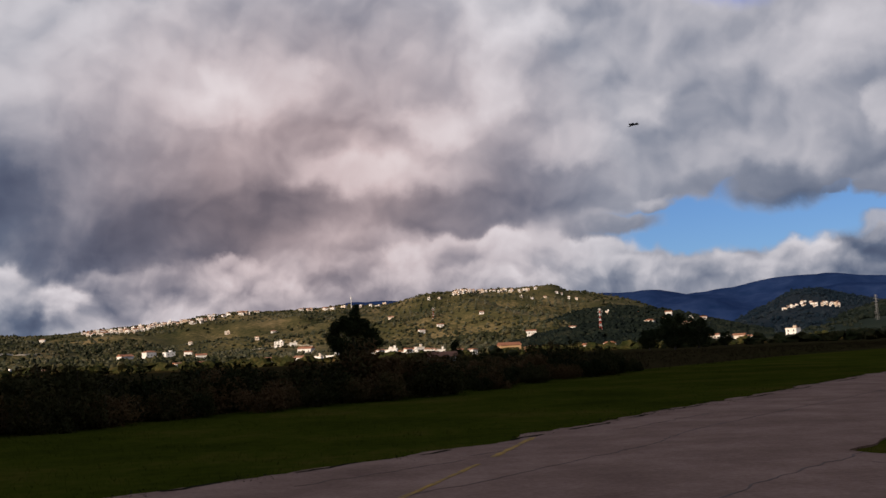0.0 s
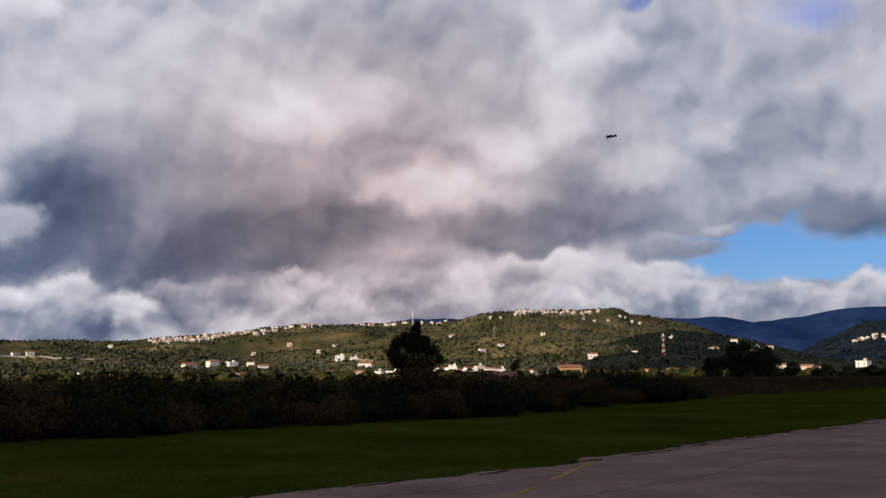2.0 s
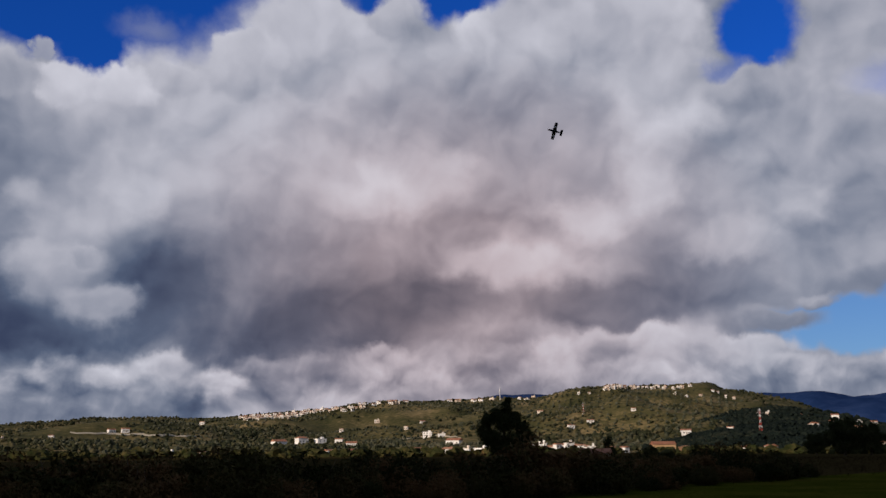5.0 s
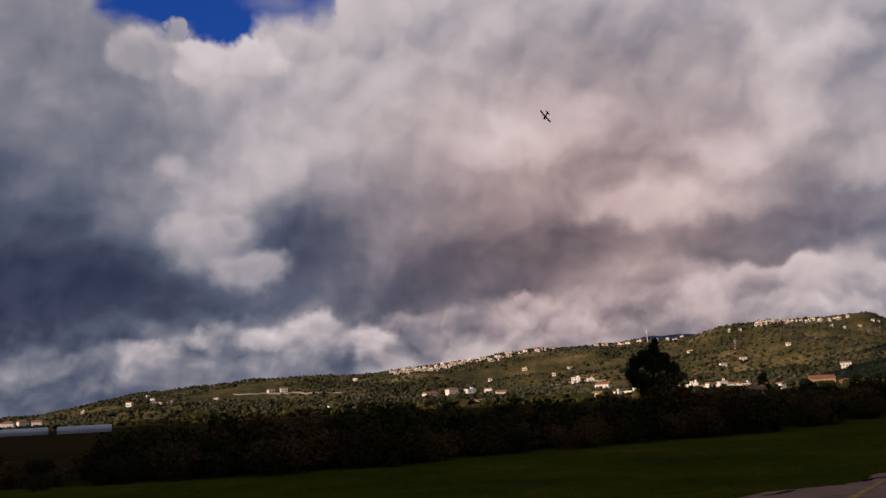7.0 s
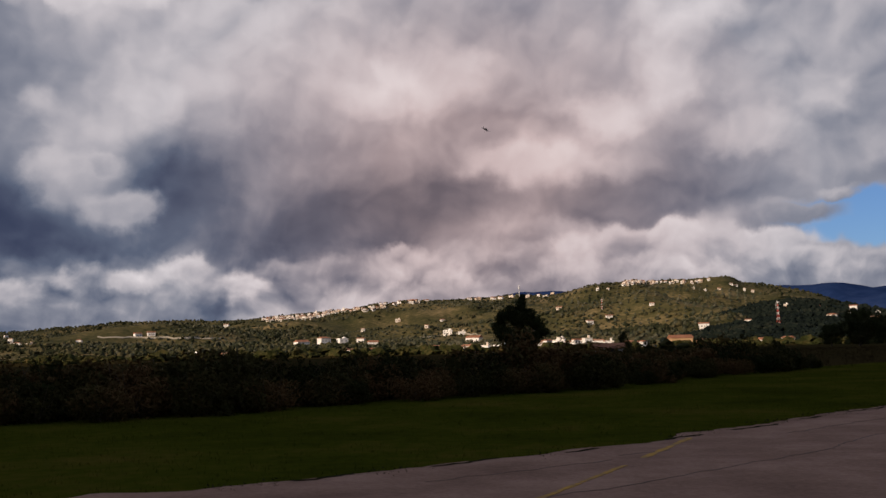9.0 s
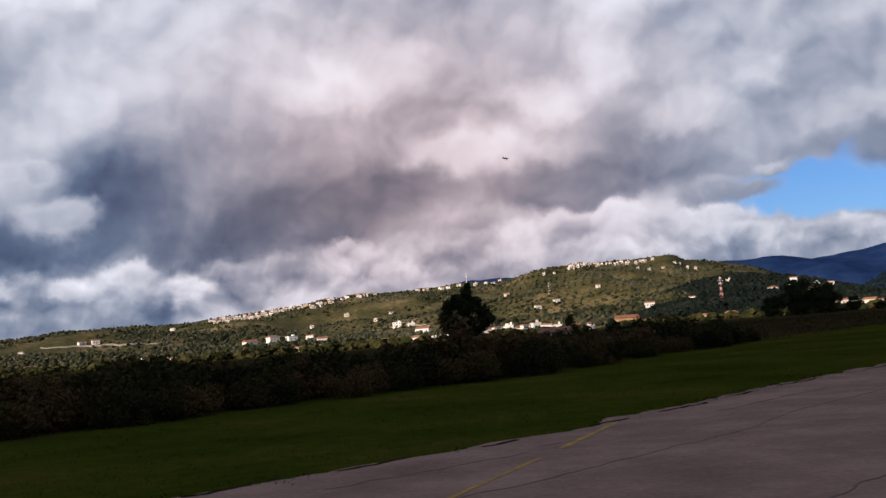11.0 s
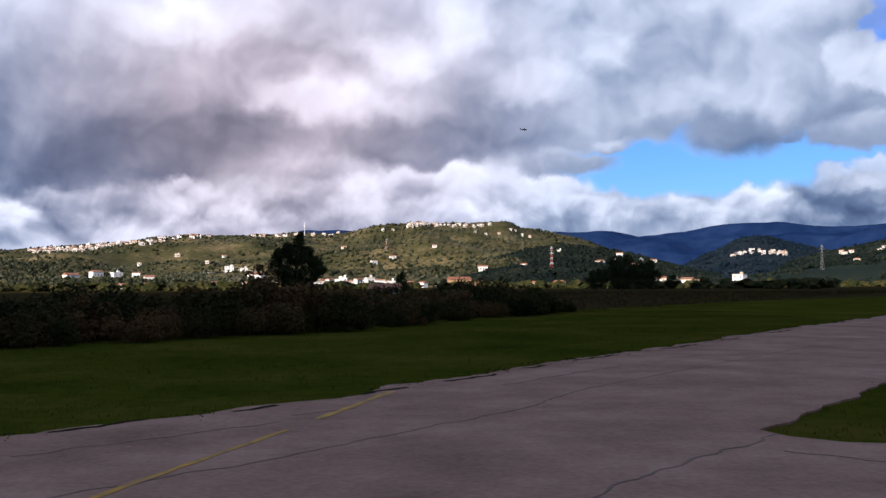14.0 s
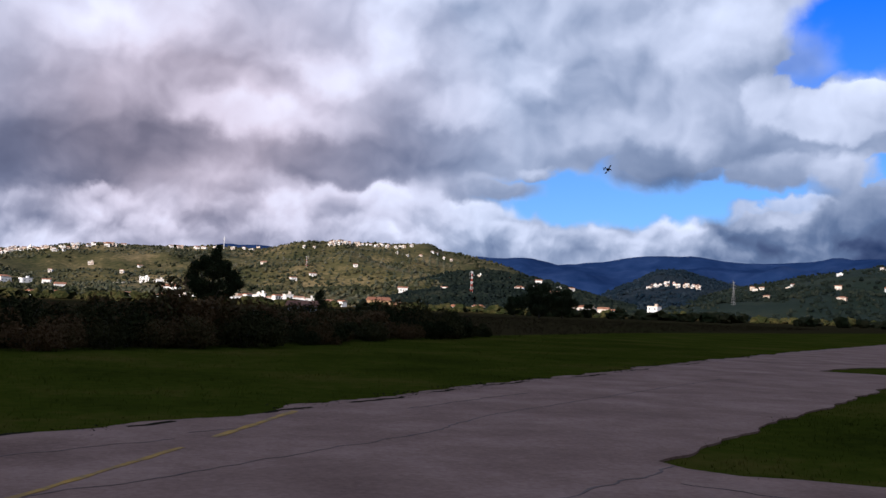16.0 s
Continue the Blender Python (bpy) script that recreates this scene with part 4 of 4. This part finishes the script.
# houses on the flat at the foot of the hill
for az, r, wide, tall, roof in ((7.2, 760, 12, 5, "gable"), (5.4, 770, 13, 5, "gable"), (3.5, 700, 14, 5, "flat"), (2.6, 690, 8, 7, "flat"), (1.1, 720, 11, 7, "gable"), (0.4, 700, 13, 8, "flat"),
                                (-0.4, 730, 10, 6, "gable"), (-1.0, 760, 10, 8, "gable"), (-1.7, 720, 12, 7, "hip"), (-2.3, 740, 9, 6, "gable"), (-3.7, 760, 10, 5, "gable"), (12.2, 700, 9, 4, "gable"),
                                (10.8, 690, 10, 4, "gable"), (20.8, 640, 7, 3, "flat"), (19.2, 650, 8, 3, "gable"), (-11.0, 700, 12, 4, "gable"), (-12.2, 720, 10, 5, "gable"), (-16.3, 600, 9, 4, "gable"),
                                (-17.9, 760, 12, 8, "gable"), (-18.6, 780, 10, 7, "flat"), (-19.3, 770, 12, 7, "gable"), (-19.8, 800, 8, 6, "gable"), (-18.1, 560, 7, 3.5, "flat"), (-22.1, 900, 14, 13, "flat"),
                                (1.6, 690, 8, 6, "flat"), (0.9, 680, 7, 8, "gable"), (0.15, 690, 8, 9, "flat"), (-0.7, 690, 7, 8, "gable"), (-1.35, 680, 8, 9, "flat"), (-2.0, 700, 8, 7, "gable"), (-2.6, 690, 7, 6, "flat"),
                                (4.4, 700, 8, 5, "flat"), (6.2, 720, 7, 5, "gable"), (-4.4, 720, 8, 5, "gable"), (37.6, 800, 13, 6, "hip"), (36.9, 820, 11, 7, "hip"), (36.2, 800, 10, 6, "gable"), (38.3, 810, 12, 6, "gable")):
    x, y = at_bearing(az, r)
    house("house", x, y, 0, az + rng.uniform(-50, 50), wide * 0.7, wide * 0.55, tall * 0.75, roof, "white plastered house at the foot of the hill", "houses at the foot of the hill", rng.choice(("white", "white", "plaster")))
x, y = at_bearing(-6.5, 620)
house("farmhouse", x, y, 0, 8, 13, 9, 5, "gable", "long ochre farmhouse with an orange tiled roof", "", "ochre")
x, y = at_bearing(-2.1, 190)
house("shed", x + 1.86, y + 3, -0.9, -12, 5.0, 4.5, 2.0, "gable", "low pale shed behind the shrub belt")


# bare earth bank beside the farmhouse
verts, faces = [], []
for i in range(25):
    for j in range(9):
        u, v = i / 24 * 2 - 1, j / 8 * 2 - 1
        px, py = at_bearing(-7.9, 760 + 14 * v)
        h = 5.0 * max(0.0, 1 - u * u) * max(0.0, 1 - v * v) * (1 + 0.3 * noise.noise((u * 3, v * 3, 1)))
        verts.append((px + 20 * u, py, -0.3 + h))
for i in range(24):
    for j in range(8):
        a = i * 9 + j
        faces.append((a, a + 9, a + 10, a + 1))
tagged(new("earth_bank", raw("earth_bank", verts, faces, M["earth"], True)), "bare orange earth bank at the foot of the hill", "earth bank", kind="structure")


def track(slope, stops, wide, label):
    """A pale farm road along a slope through (bearing, height in degrees) stops."""
    verts, faces = [], []
    for (a0, e0), (a1, e1) in zip(stops, stops[1:]):
        for i in range(12):
            az = a0 + (a1 - a0) * i / 12
            x, y, z = slope.site(az, e0 + (e1 - e0) * i / 12)
            r = math.hypot(x, y)
            n = len(verts)
            for rr, up in ((r - wide / 2, 0.4), (r + wide / 2, 1.2)):
                px, py = at_bearing(az, rr)
                verts.append((px, py, slope.z(az, rr) + up))
            if n:
                faces.append((n - 2, n, n + 1, n - 1))
    return tagged(new("road_track", raw("road_track", verts, faces, M["track"])), label, "road", kind="structure")


track(MAIN, [(16.6, 0.40), (15, 0.42), (13.6, 0.36), (11.5, 0.40)], 4, "pale farm road below the villas")
track(MAIN, [(8.2, 0.66), (6.2, 0.85), (4.6, 0.72)], 3.5, "pale farm road across the groves")
track(MAIN, [(26, 1.1), (22, 0.95), (19, 0.9)], 3.5, "pale farm road on the lower ridge")


def greenhouse(az, r, turn):
    x, y = at_bearing(az, r)
    root = empty("greenhouse", pose(x, y, 0, 0, 0, turn), "long low greenhouse with pale plastic film", "greenhouse", "greenhouses on the flat")
    for k in range(4):
        bm = bmesh.new()
        sec = [(math.cos(math.pi * i / 8) * 2.6, 0.5 + math.sin(math.pi * i / 8) * 0.75) for i in range(9)]
        sec = [(2.6, 0)] + sec + [(-2.6, 0)]
        a = [bm.verts.new((-4.5, k * 5.2 + p, q)) for p, q in sec]
        b = [bm.verts.new((4.5, k * 5.2 + p, q)) for p, q in sec]
        for i in range(len(sec) - 1):
            bm.faces.new((a[i], a[i + 1], b[i + 1], b[i]))
        bm.faces.new(a)
        bm.faces.new(b[::-1])
        part("tunnel", bm, M["film"], root)
    return root


greenhouse(37.0, 200, 36)
greenhouse(33.9, 190, 33)


# ---- pylons ----
def pylon(x, y, z, tall, banded, label):
    root = empty("pylon", pose(x, y, z - 0.5, 0, 0, 12), label, "pylon")
    base, top = tall * 0.065, tall * 0.016

    def corner_at(k, h):
        w = base + (top - base) * min(1, h / (tall * 0.75)) ** 0.8
        return Vector(((1, 1, -1, -1)[k] * w, (1, -1, -1, 1)[k] * w, h))

    levels = [tall * i / 9 for i in range(10)]
    for i in range(9):
        bm = bmesh.new()
        for k in range(4):
            rod(bm, corner_at(k, levels[i]), corner_at(k, levels[i + 1]), tall * 0.004, sides=4)
            rod(bm, corner_at(k, levels[i]), corner_at((k + 1) % 4, levels[i + 1]), tall * 0.0022, sides=4)
            rod(bm, corner_at((k + 1) % 4, levels[i]), corner_at(k, levels[i + 1]), tall * 0.0022, sides=4)
        part("section", bm, (M["red_metal"] if i % 2 else M["white_metal"]) if banded else M["zinc"], root)
    for h, w in ((0.72, 0.085), (0.83, 0.11), (0.93, 0.075)):
        bm = bmesh.new()
        for s in (-1, 1):
            rod(bm, (0, 0, tall * h), (s * tall * w, 0, tall * (h + 0.005)), tall * 0.006, tall * 0.003, 4)
            rod(bm, (0, 0, tall * (h + 0.04)), (s * tall * w, 0, tall * (h + 0.005)), tall * 0.003, sides=4)
            rod(bm, (s * tall * w, 0, tall * (h + 0.005)), (s * tall * w, 0, tall * (h - 0.04)), tall * 0.003, sides=4)
        part("crossarm", bm, M["white_metal"] if banded else M["zinc"], root)
    return root


x, y, z = SPUR.site(-11.75, 0.85)
pylon(x, y, z, math.hypot(x, y) * 0.0234, True, "red and white banded lattice power pylon")
x, y, z = MAIN.site(-2.23, 2.0)
pylon(x, y, z, math.hypot(x, y) * 0.0112, True, "small red and white lattice pylon on the slope")
x, y, z = EAST.site(-26.35, 0.66)
pylon(x, y, z, math.hypot(x, y) * 0.0246, False, "grey lattice power pylon on the eastern slope")
x, y, z = MAIN.site(2.45, 2.85)
mast = empty("mast", pose(x, y, z - 1), "thin white radio mast on the crest", "mast")
bm = bmesh.new()
rod(bm, (0, 0, 0), (0, 0, 29), 0.8, 0.4, 8)
part("pole", bm, M["white_metal"], mast)
bm = bmesh.new()
rod(bm, (0, 0, 20), (0, 0, 24), 1.5, 1.5, 10)
part("antenna", bm, M["white_metal"], mast)


# ---- grass ----
def inside(x, y, poly):
    hit = False
    for (ax, ay), (bx, by) in zip(poly, poly[1:] + poly[:1]):
        if (ay > y) != (by > y) and x < (bx - ax) * (y - ay) / (by - ay) + ax:
            hit = not hit
    return hit


def blades(name, poly, box_, count, tall, mat, label, seed):
    rng = np.random.default_rng(seed)
    verts, faces = [], []
    made = 0
    x0, x1, y0, y1 = box_
    while made < count:
        x, y = rng.uniform(x0, x1), rng.uniform(y0, y1)
        if not inside(x, y, poly) or inside(x, y, outline):
            made += 0.25
            continue
        k = noise.noise((x * 0.5, y * 0.5, seed))
        for _ in range(5):
            px, py = x + rng.normal() * 0.12, y + rng.normal() * 0.12
            h = tall * rng.uniform(0.4, 1.2) * (1 + 0.5 * k)
            a, lean = rng.uniform(0, 6.28), rng.normal(size=2) * 0.4 * h
            w = 0.008 + 0.02 * h
            n = len(verts)
            verts += [(px - math.cos(a) * w, py - math.sin(a) * w, -0.02), (px + math.cos(a) * w, py + math.sin(a) * w, -0.02), (px + lean[0], py + lean[1], h)]
            faces.append((n, n + 1, n + 2))
            made += 1
    return tagged(new(name, raw(name, verts, faces, mat)), label, "grass", kind="stuff")


blades("grass", verge, (-14, 24, 8, 66), 70000, 0.04, M["blade"], "short green grass of the verge", 3)
blades("corner_grass", corner, (6, 26, 6, 34), 30000, 0.05, M["blade"], "dark green grass of the taxiway corner", 5)
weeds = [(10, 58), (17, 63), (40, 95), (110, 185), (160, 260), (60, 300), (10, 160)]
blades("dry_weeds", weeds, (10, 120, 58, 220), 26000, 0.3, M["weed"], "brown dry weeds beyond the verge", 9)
edge_strip = ragged(LEFT_EDGE, 0.5, 0.25, 1.0)
rng = random.Random(77)
tuft_v, tuft_f = [], []
for x, y in edge_strip:
    if not (-8 < x < 26) or noise.noise((x * 0.7, y * 0.7, 8.0)) < -0.05:
        continue
    for _ in range(26):
        px, py = x + rng.gauss(0.06, 0.22), y + rng.gauss(-0.06, 0.22)
        h, a = rng.uniform(0.006, 0.02), rng.uniform(0, 6.28)
        n = len(tuft_v)
        tuft_v += [(px - math.cos(a) * 0.02, py - math.sin(a) * 0.02, 0.02), (px + math.cos(a) * 0.02, py + math.sin(a) * 0.02, 0.02), (px + rng.gauss(0, 0.05), py + rng.gauss(0, 0.05), 0.03 + h)]
        tuft_f.append((n, n + 1, n + 2))
tagged(new("edge_tufts", raw("edge_tufts", tuft_v, tuft_f, M["crumb"])), "dark dry tufts and clods on the crumbling asphalt edge", "grass", kind="stuff")


# ---- the model aeroplane: low wing, dark with white panels ----
def lofted(bm, sections, sides=12):
    """Rings (x, half width, half height, z) along the body."""
    rings_ = []
    for x, w, h, z in sections:
        rings_.append([bm.verts.new((x, math.cos(2 * math.pi * i / sides) * w, z + math.sin(2 * math.pi * i / sides) * h)) for i in range(sides)])
    for a, b in zip(rings_, rings_[1:]):
        for i in range(sides):
            bm.faces.new((a[i], a[(i + 1) % sides], b[(i + 1) % sides], b[i]))
    bm.faces.new(rings_[0])
    bm.faces.new(rings_[-1][::-1])
    bmesh.ops.recalc_face_normals(bm, faces=bm.faces[:])


def plank(bm, root, tip, thick, y0, y1, z0, z1):
    """A tapered wing panel: (leading x, trailing x) at root and tip, with a rounded section."""
    secs = []
    for (le, te), y, z, k in ((root, y0, z0, 1.0), (tip, y1, z1, 0.7)):
        c = le - te
        prof = [(0, 0), (0.08, 0.6), (0.3, 1.0), (0.7, 0.6), (1, 0.08), (1, -0.05), (0.7, -0.3), (0.3, -0.55), (0.08, -0.4)]
        secs.append([bm.verts.new((le - c * p, y, z + thick * k * q)) for p, q in prof])
    n = len(secs[0])
    for i in range(n):
        bm.faces.new((secs[0][i], secs[0][(i + 1) % n], secs[1][(i + 1) % n], secs[1][i]))
    bm.faces.new(secs[0])
    bm.faces.new(secs[1][::-1])
    bmesh.ops.recalc_face_normals(bm, faces=bm.faces[:])


plane = empty("model_aeroplane", Matrix(), "dark low-wing model aeroplane with white and red panels, in flight", "aeroplane")
bm = bmesh.new()
lofted(bm, [(0.62, 0.075, 0.08, 0), (0.45, 0.10, 0.11, 0), (0.15, 0.10, 0.125, 0.01), (-0.2, 0.085, 0.10, 0.01), (-0.6, 0.045, 0.055, 0.02), (-0.82, 0.02, 0.04, 0.03)])
part("fuselage", bm, M["black_film"], plane, "dark fuselage", True)
bm = bmesh.new()
lofted(bm, [(0.70, 0.05, 0.05, 0), (0.66, 0.085, 0.085, 0), (0.60, 0.09, 0.09, 0)])
part("cowling", bm, M["red_film"], plane, "red engine cowling", True)
bm = bmesh.new()
lofted(bm, [(0.28, 0.02, 0.02, 0.10), (0.15, 0.065, 0.09, 0.13), (-0.05, 0.06, 0.08, 0.13), (-0.25, 0.02, 0.03, 0.10)])
part("canopy", bm, M["dark_glass"], plane, "dark glossy canopy", True)
for s in (-1, 1):
    for i, (y0, y1) in enumerate(((0.08, 0.30), (0.30, 0.50), (0.50, 0.70), (0.70, 0.86))):
        def chord(y):
            return 0.27 - 0.10 * y, -0.15 + 0.05 * y
        bm = bmesh.new()
        plank(bm, chord(y0), chord(y1), 0.035, s * y0, s * y1, -0.06 + 0.06 * y0, -0.06 + 0.06 * y1)
        part("wing_panel", bm, M["white_film"] if i in (1,) else M["black_film"], plane, "white wing panel" if i == 1 else "")
    bm = bmesh.new()
    plank(bm, (-0.56, -0.82), (-0.62, -0.82), 0.016, s * 0.02, s * 0.33, 0.05, 0.05)
    part("tailplane", bm, M["black_film"], plane)
    bm = bmesh.new()
    rod(bm, (0.26, s * 0.20, -0.05), (0.28, s * 0.22, -0.20), 0.012, sides=6)
    part("leg", bm, M["zinc"], plane)
    bm = bmesh.new()
    rod(bm, (0.28, s * 0.20, -0.22), (0.28, s * 0.24, -0.22), 0.05, sides=12)
    part("wheel", bm, M["rubber"], plane)
bm = bmesh.new()
vs = [bm.verts.new(p) for p in ((-0.58, -0.012, 0.05), (-0.84, -0.012, 0.03), (-0.88, -0.008, 0.27), (-0.76, -0.008, 0.29), (-0.58, 0.012, 0.05), (-0.84, 0.012, 0.03), (-0.88, 0.008, 0.27), (-0.76, 0.008, 0.29))]
for f in ((0, 1, 2, 3), (7, 6, 5, 4), (0, 4, 5, 1), (1, 5, 6, 2), (2, 6, 7, 3), (3, 7, 4, 0)):
    bm.faces.new([vs[i] for i in f])
bmesh.ops.recalc_face_normals(bm, faces=bm.faces[:])
part("fin", bm, M["black_film"], plane)
bm = bmesh.new()
rod(bm, (0.69, 0, 0), (0.78, 0, 0), 0.035, 0.006, 10)
part("spinner", bm, M["white_film"], plane, "white spinner")
propeller = new("propeller")
propeller.parent = plane
propeller.location = (0.72, 0, 0)
for s in (-1, 1):
    bm = bmesh.new()
    box(bm, 0, 0, s * 0.10, 0.008, 0.028, 0.19, Matrix.Rotation(radians(s * 18), 4, "Z"))
    part("blade", bm, M["black_film"], propeller)


# seconds, x, y, z, heading (left of +x), climb, bank to its right
FLIGHT = [
    (0.0, 31.4, 123.0, 29.6, -150, -1, 4), (0.5, 27.3, 119.9, 29.2, -150, -2, 5), (1.0, 23.9, 117.5, 29.1, -150, -3, 3), (1.5, 20.7, 115.0, 28.9, -150, -3, 3),
    (2.0, 18.0, 111.4, 28.5, -150, -3, 2), (2.5, 15.4, 107.7, 27.9, -150, -3, 1), (3.0, 13.5, 105.9, 28.1, -151, -2, 1), (4.2, 5.5, 98.0, 31.0, -156, 9, 45),
    (5.5, -2.1, 94.9, 33.3, -168, 5, 74), (6.0, -6.6, 94.9, 32.7, -190, -12, 74), (6.5, -10.3, 97.2, 31.5, -220, -22, 66), (7.0, -13.6, 103.2, 31.6, -246, -10, 55),
    (7.5, -15.6, 113.2, 32.4, -263, 5, 46), (8.0, -16.0, 125.4, 33.7, -276, 4, 40), (8.5, -14.2, 136.1, 34.0, -286, 1, 34), (9.0, -10.1, 146.8, 34.3, -294, -1, 28),
    (10.5, 0.5, 174.0, 33.6, -303, -2, 14), (12.0, 7.6, 189.7, 32.2, -325, -3, 10), (12.5, 13.9, 191.8, 31.7, -345, -4, 8), (13.0, 20.2, 189.7, 31.1, -375, -5, 4),
    (13.5, 27.0, 185.2, 30.0, -392, -5, 4), (14.0, 33.5, 180.3, 29.8, -402, -5, 8), (14.5, 38.5, 173.4, 29.2, -412, -6, 22), (15.0, 43.2, 164.1, 27.8, -420, -8, 45),
    (15.5, 46.8, 155.0, 26.4, -424, -10, 52), (16.0, 51.6, 145.4, 23.4, -426, -11, 58)]


def motions():
    rows_ = []
    for t, x, y, z, heading, climb, bank in FLIGHT:
        turn = Matrix.Rotation(radians(heading), 4, "Z") @ Matrix.Rotation(radians(-climb), 4, "Y") @ Matrix.Rotation(radians(bank), 4, "X")
        rows_.append((t, Matrix.Translation((x, y, z)) @ turn))
    walk(plane, rows_)
    spin = [(i * 0.1, pose(0.72, 0, 0, (i * 75) % 360, 0, 0)) for i in range(161)]
    walk(propeller, spin)


motions()
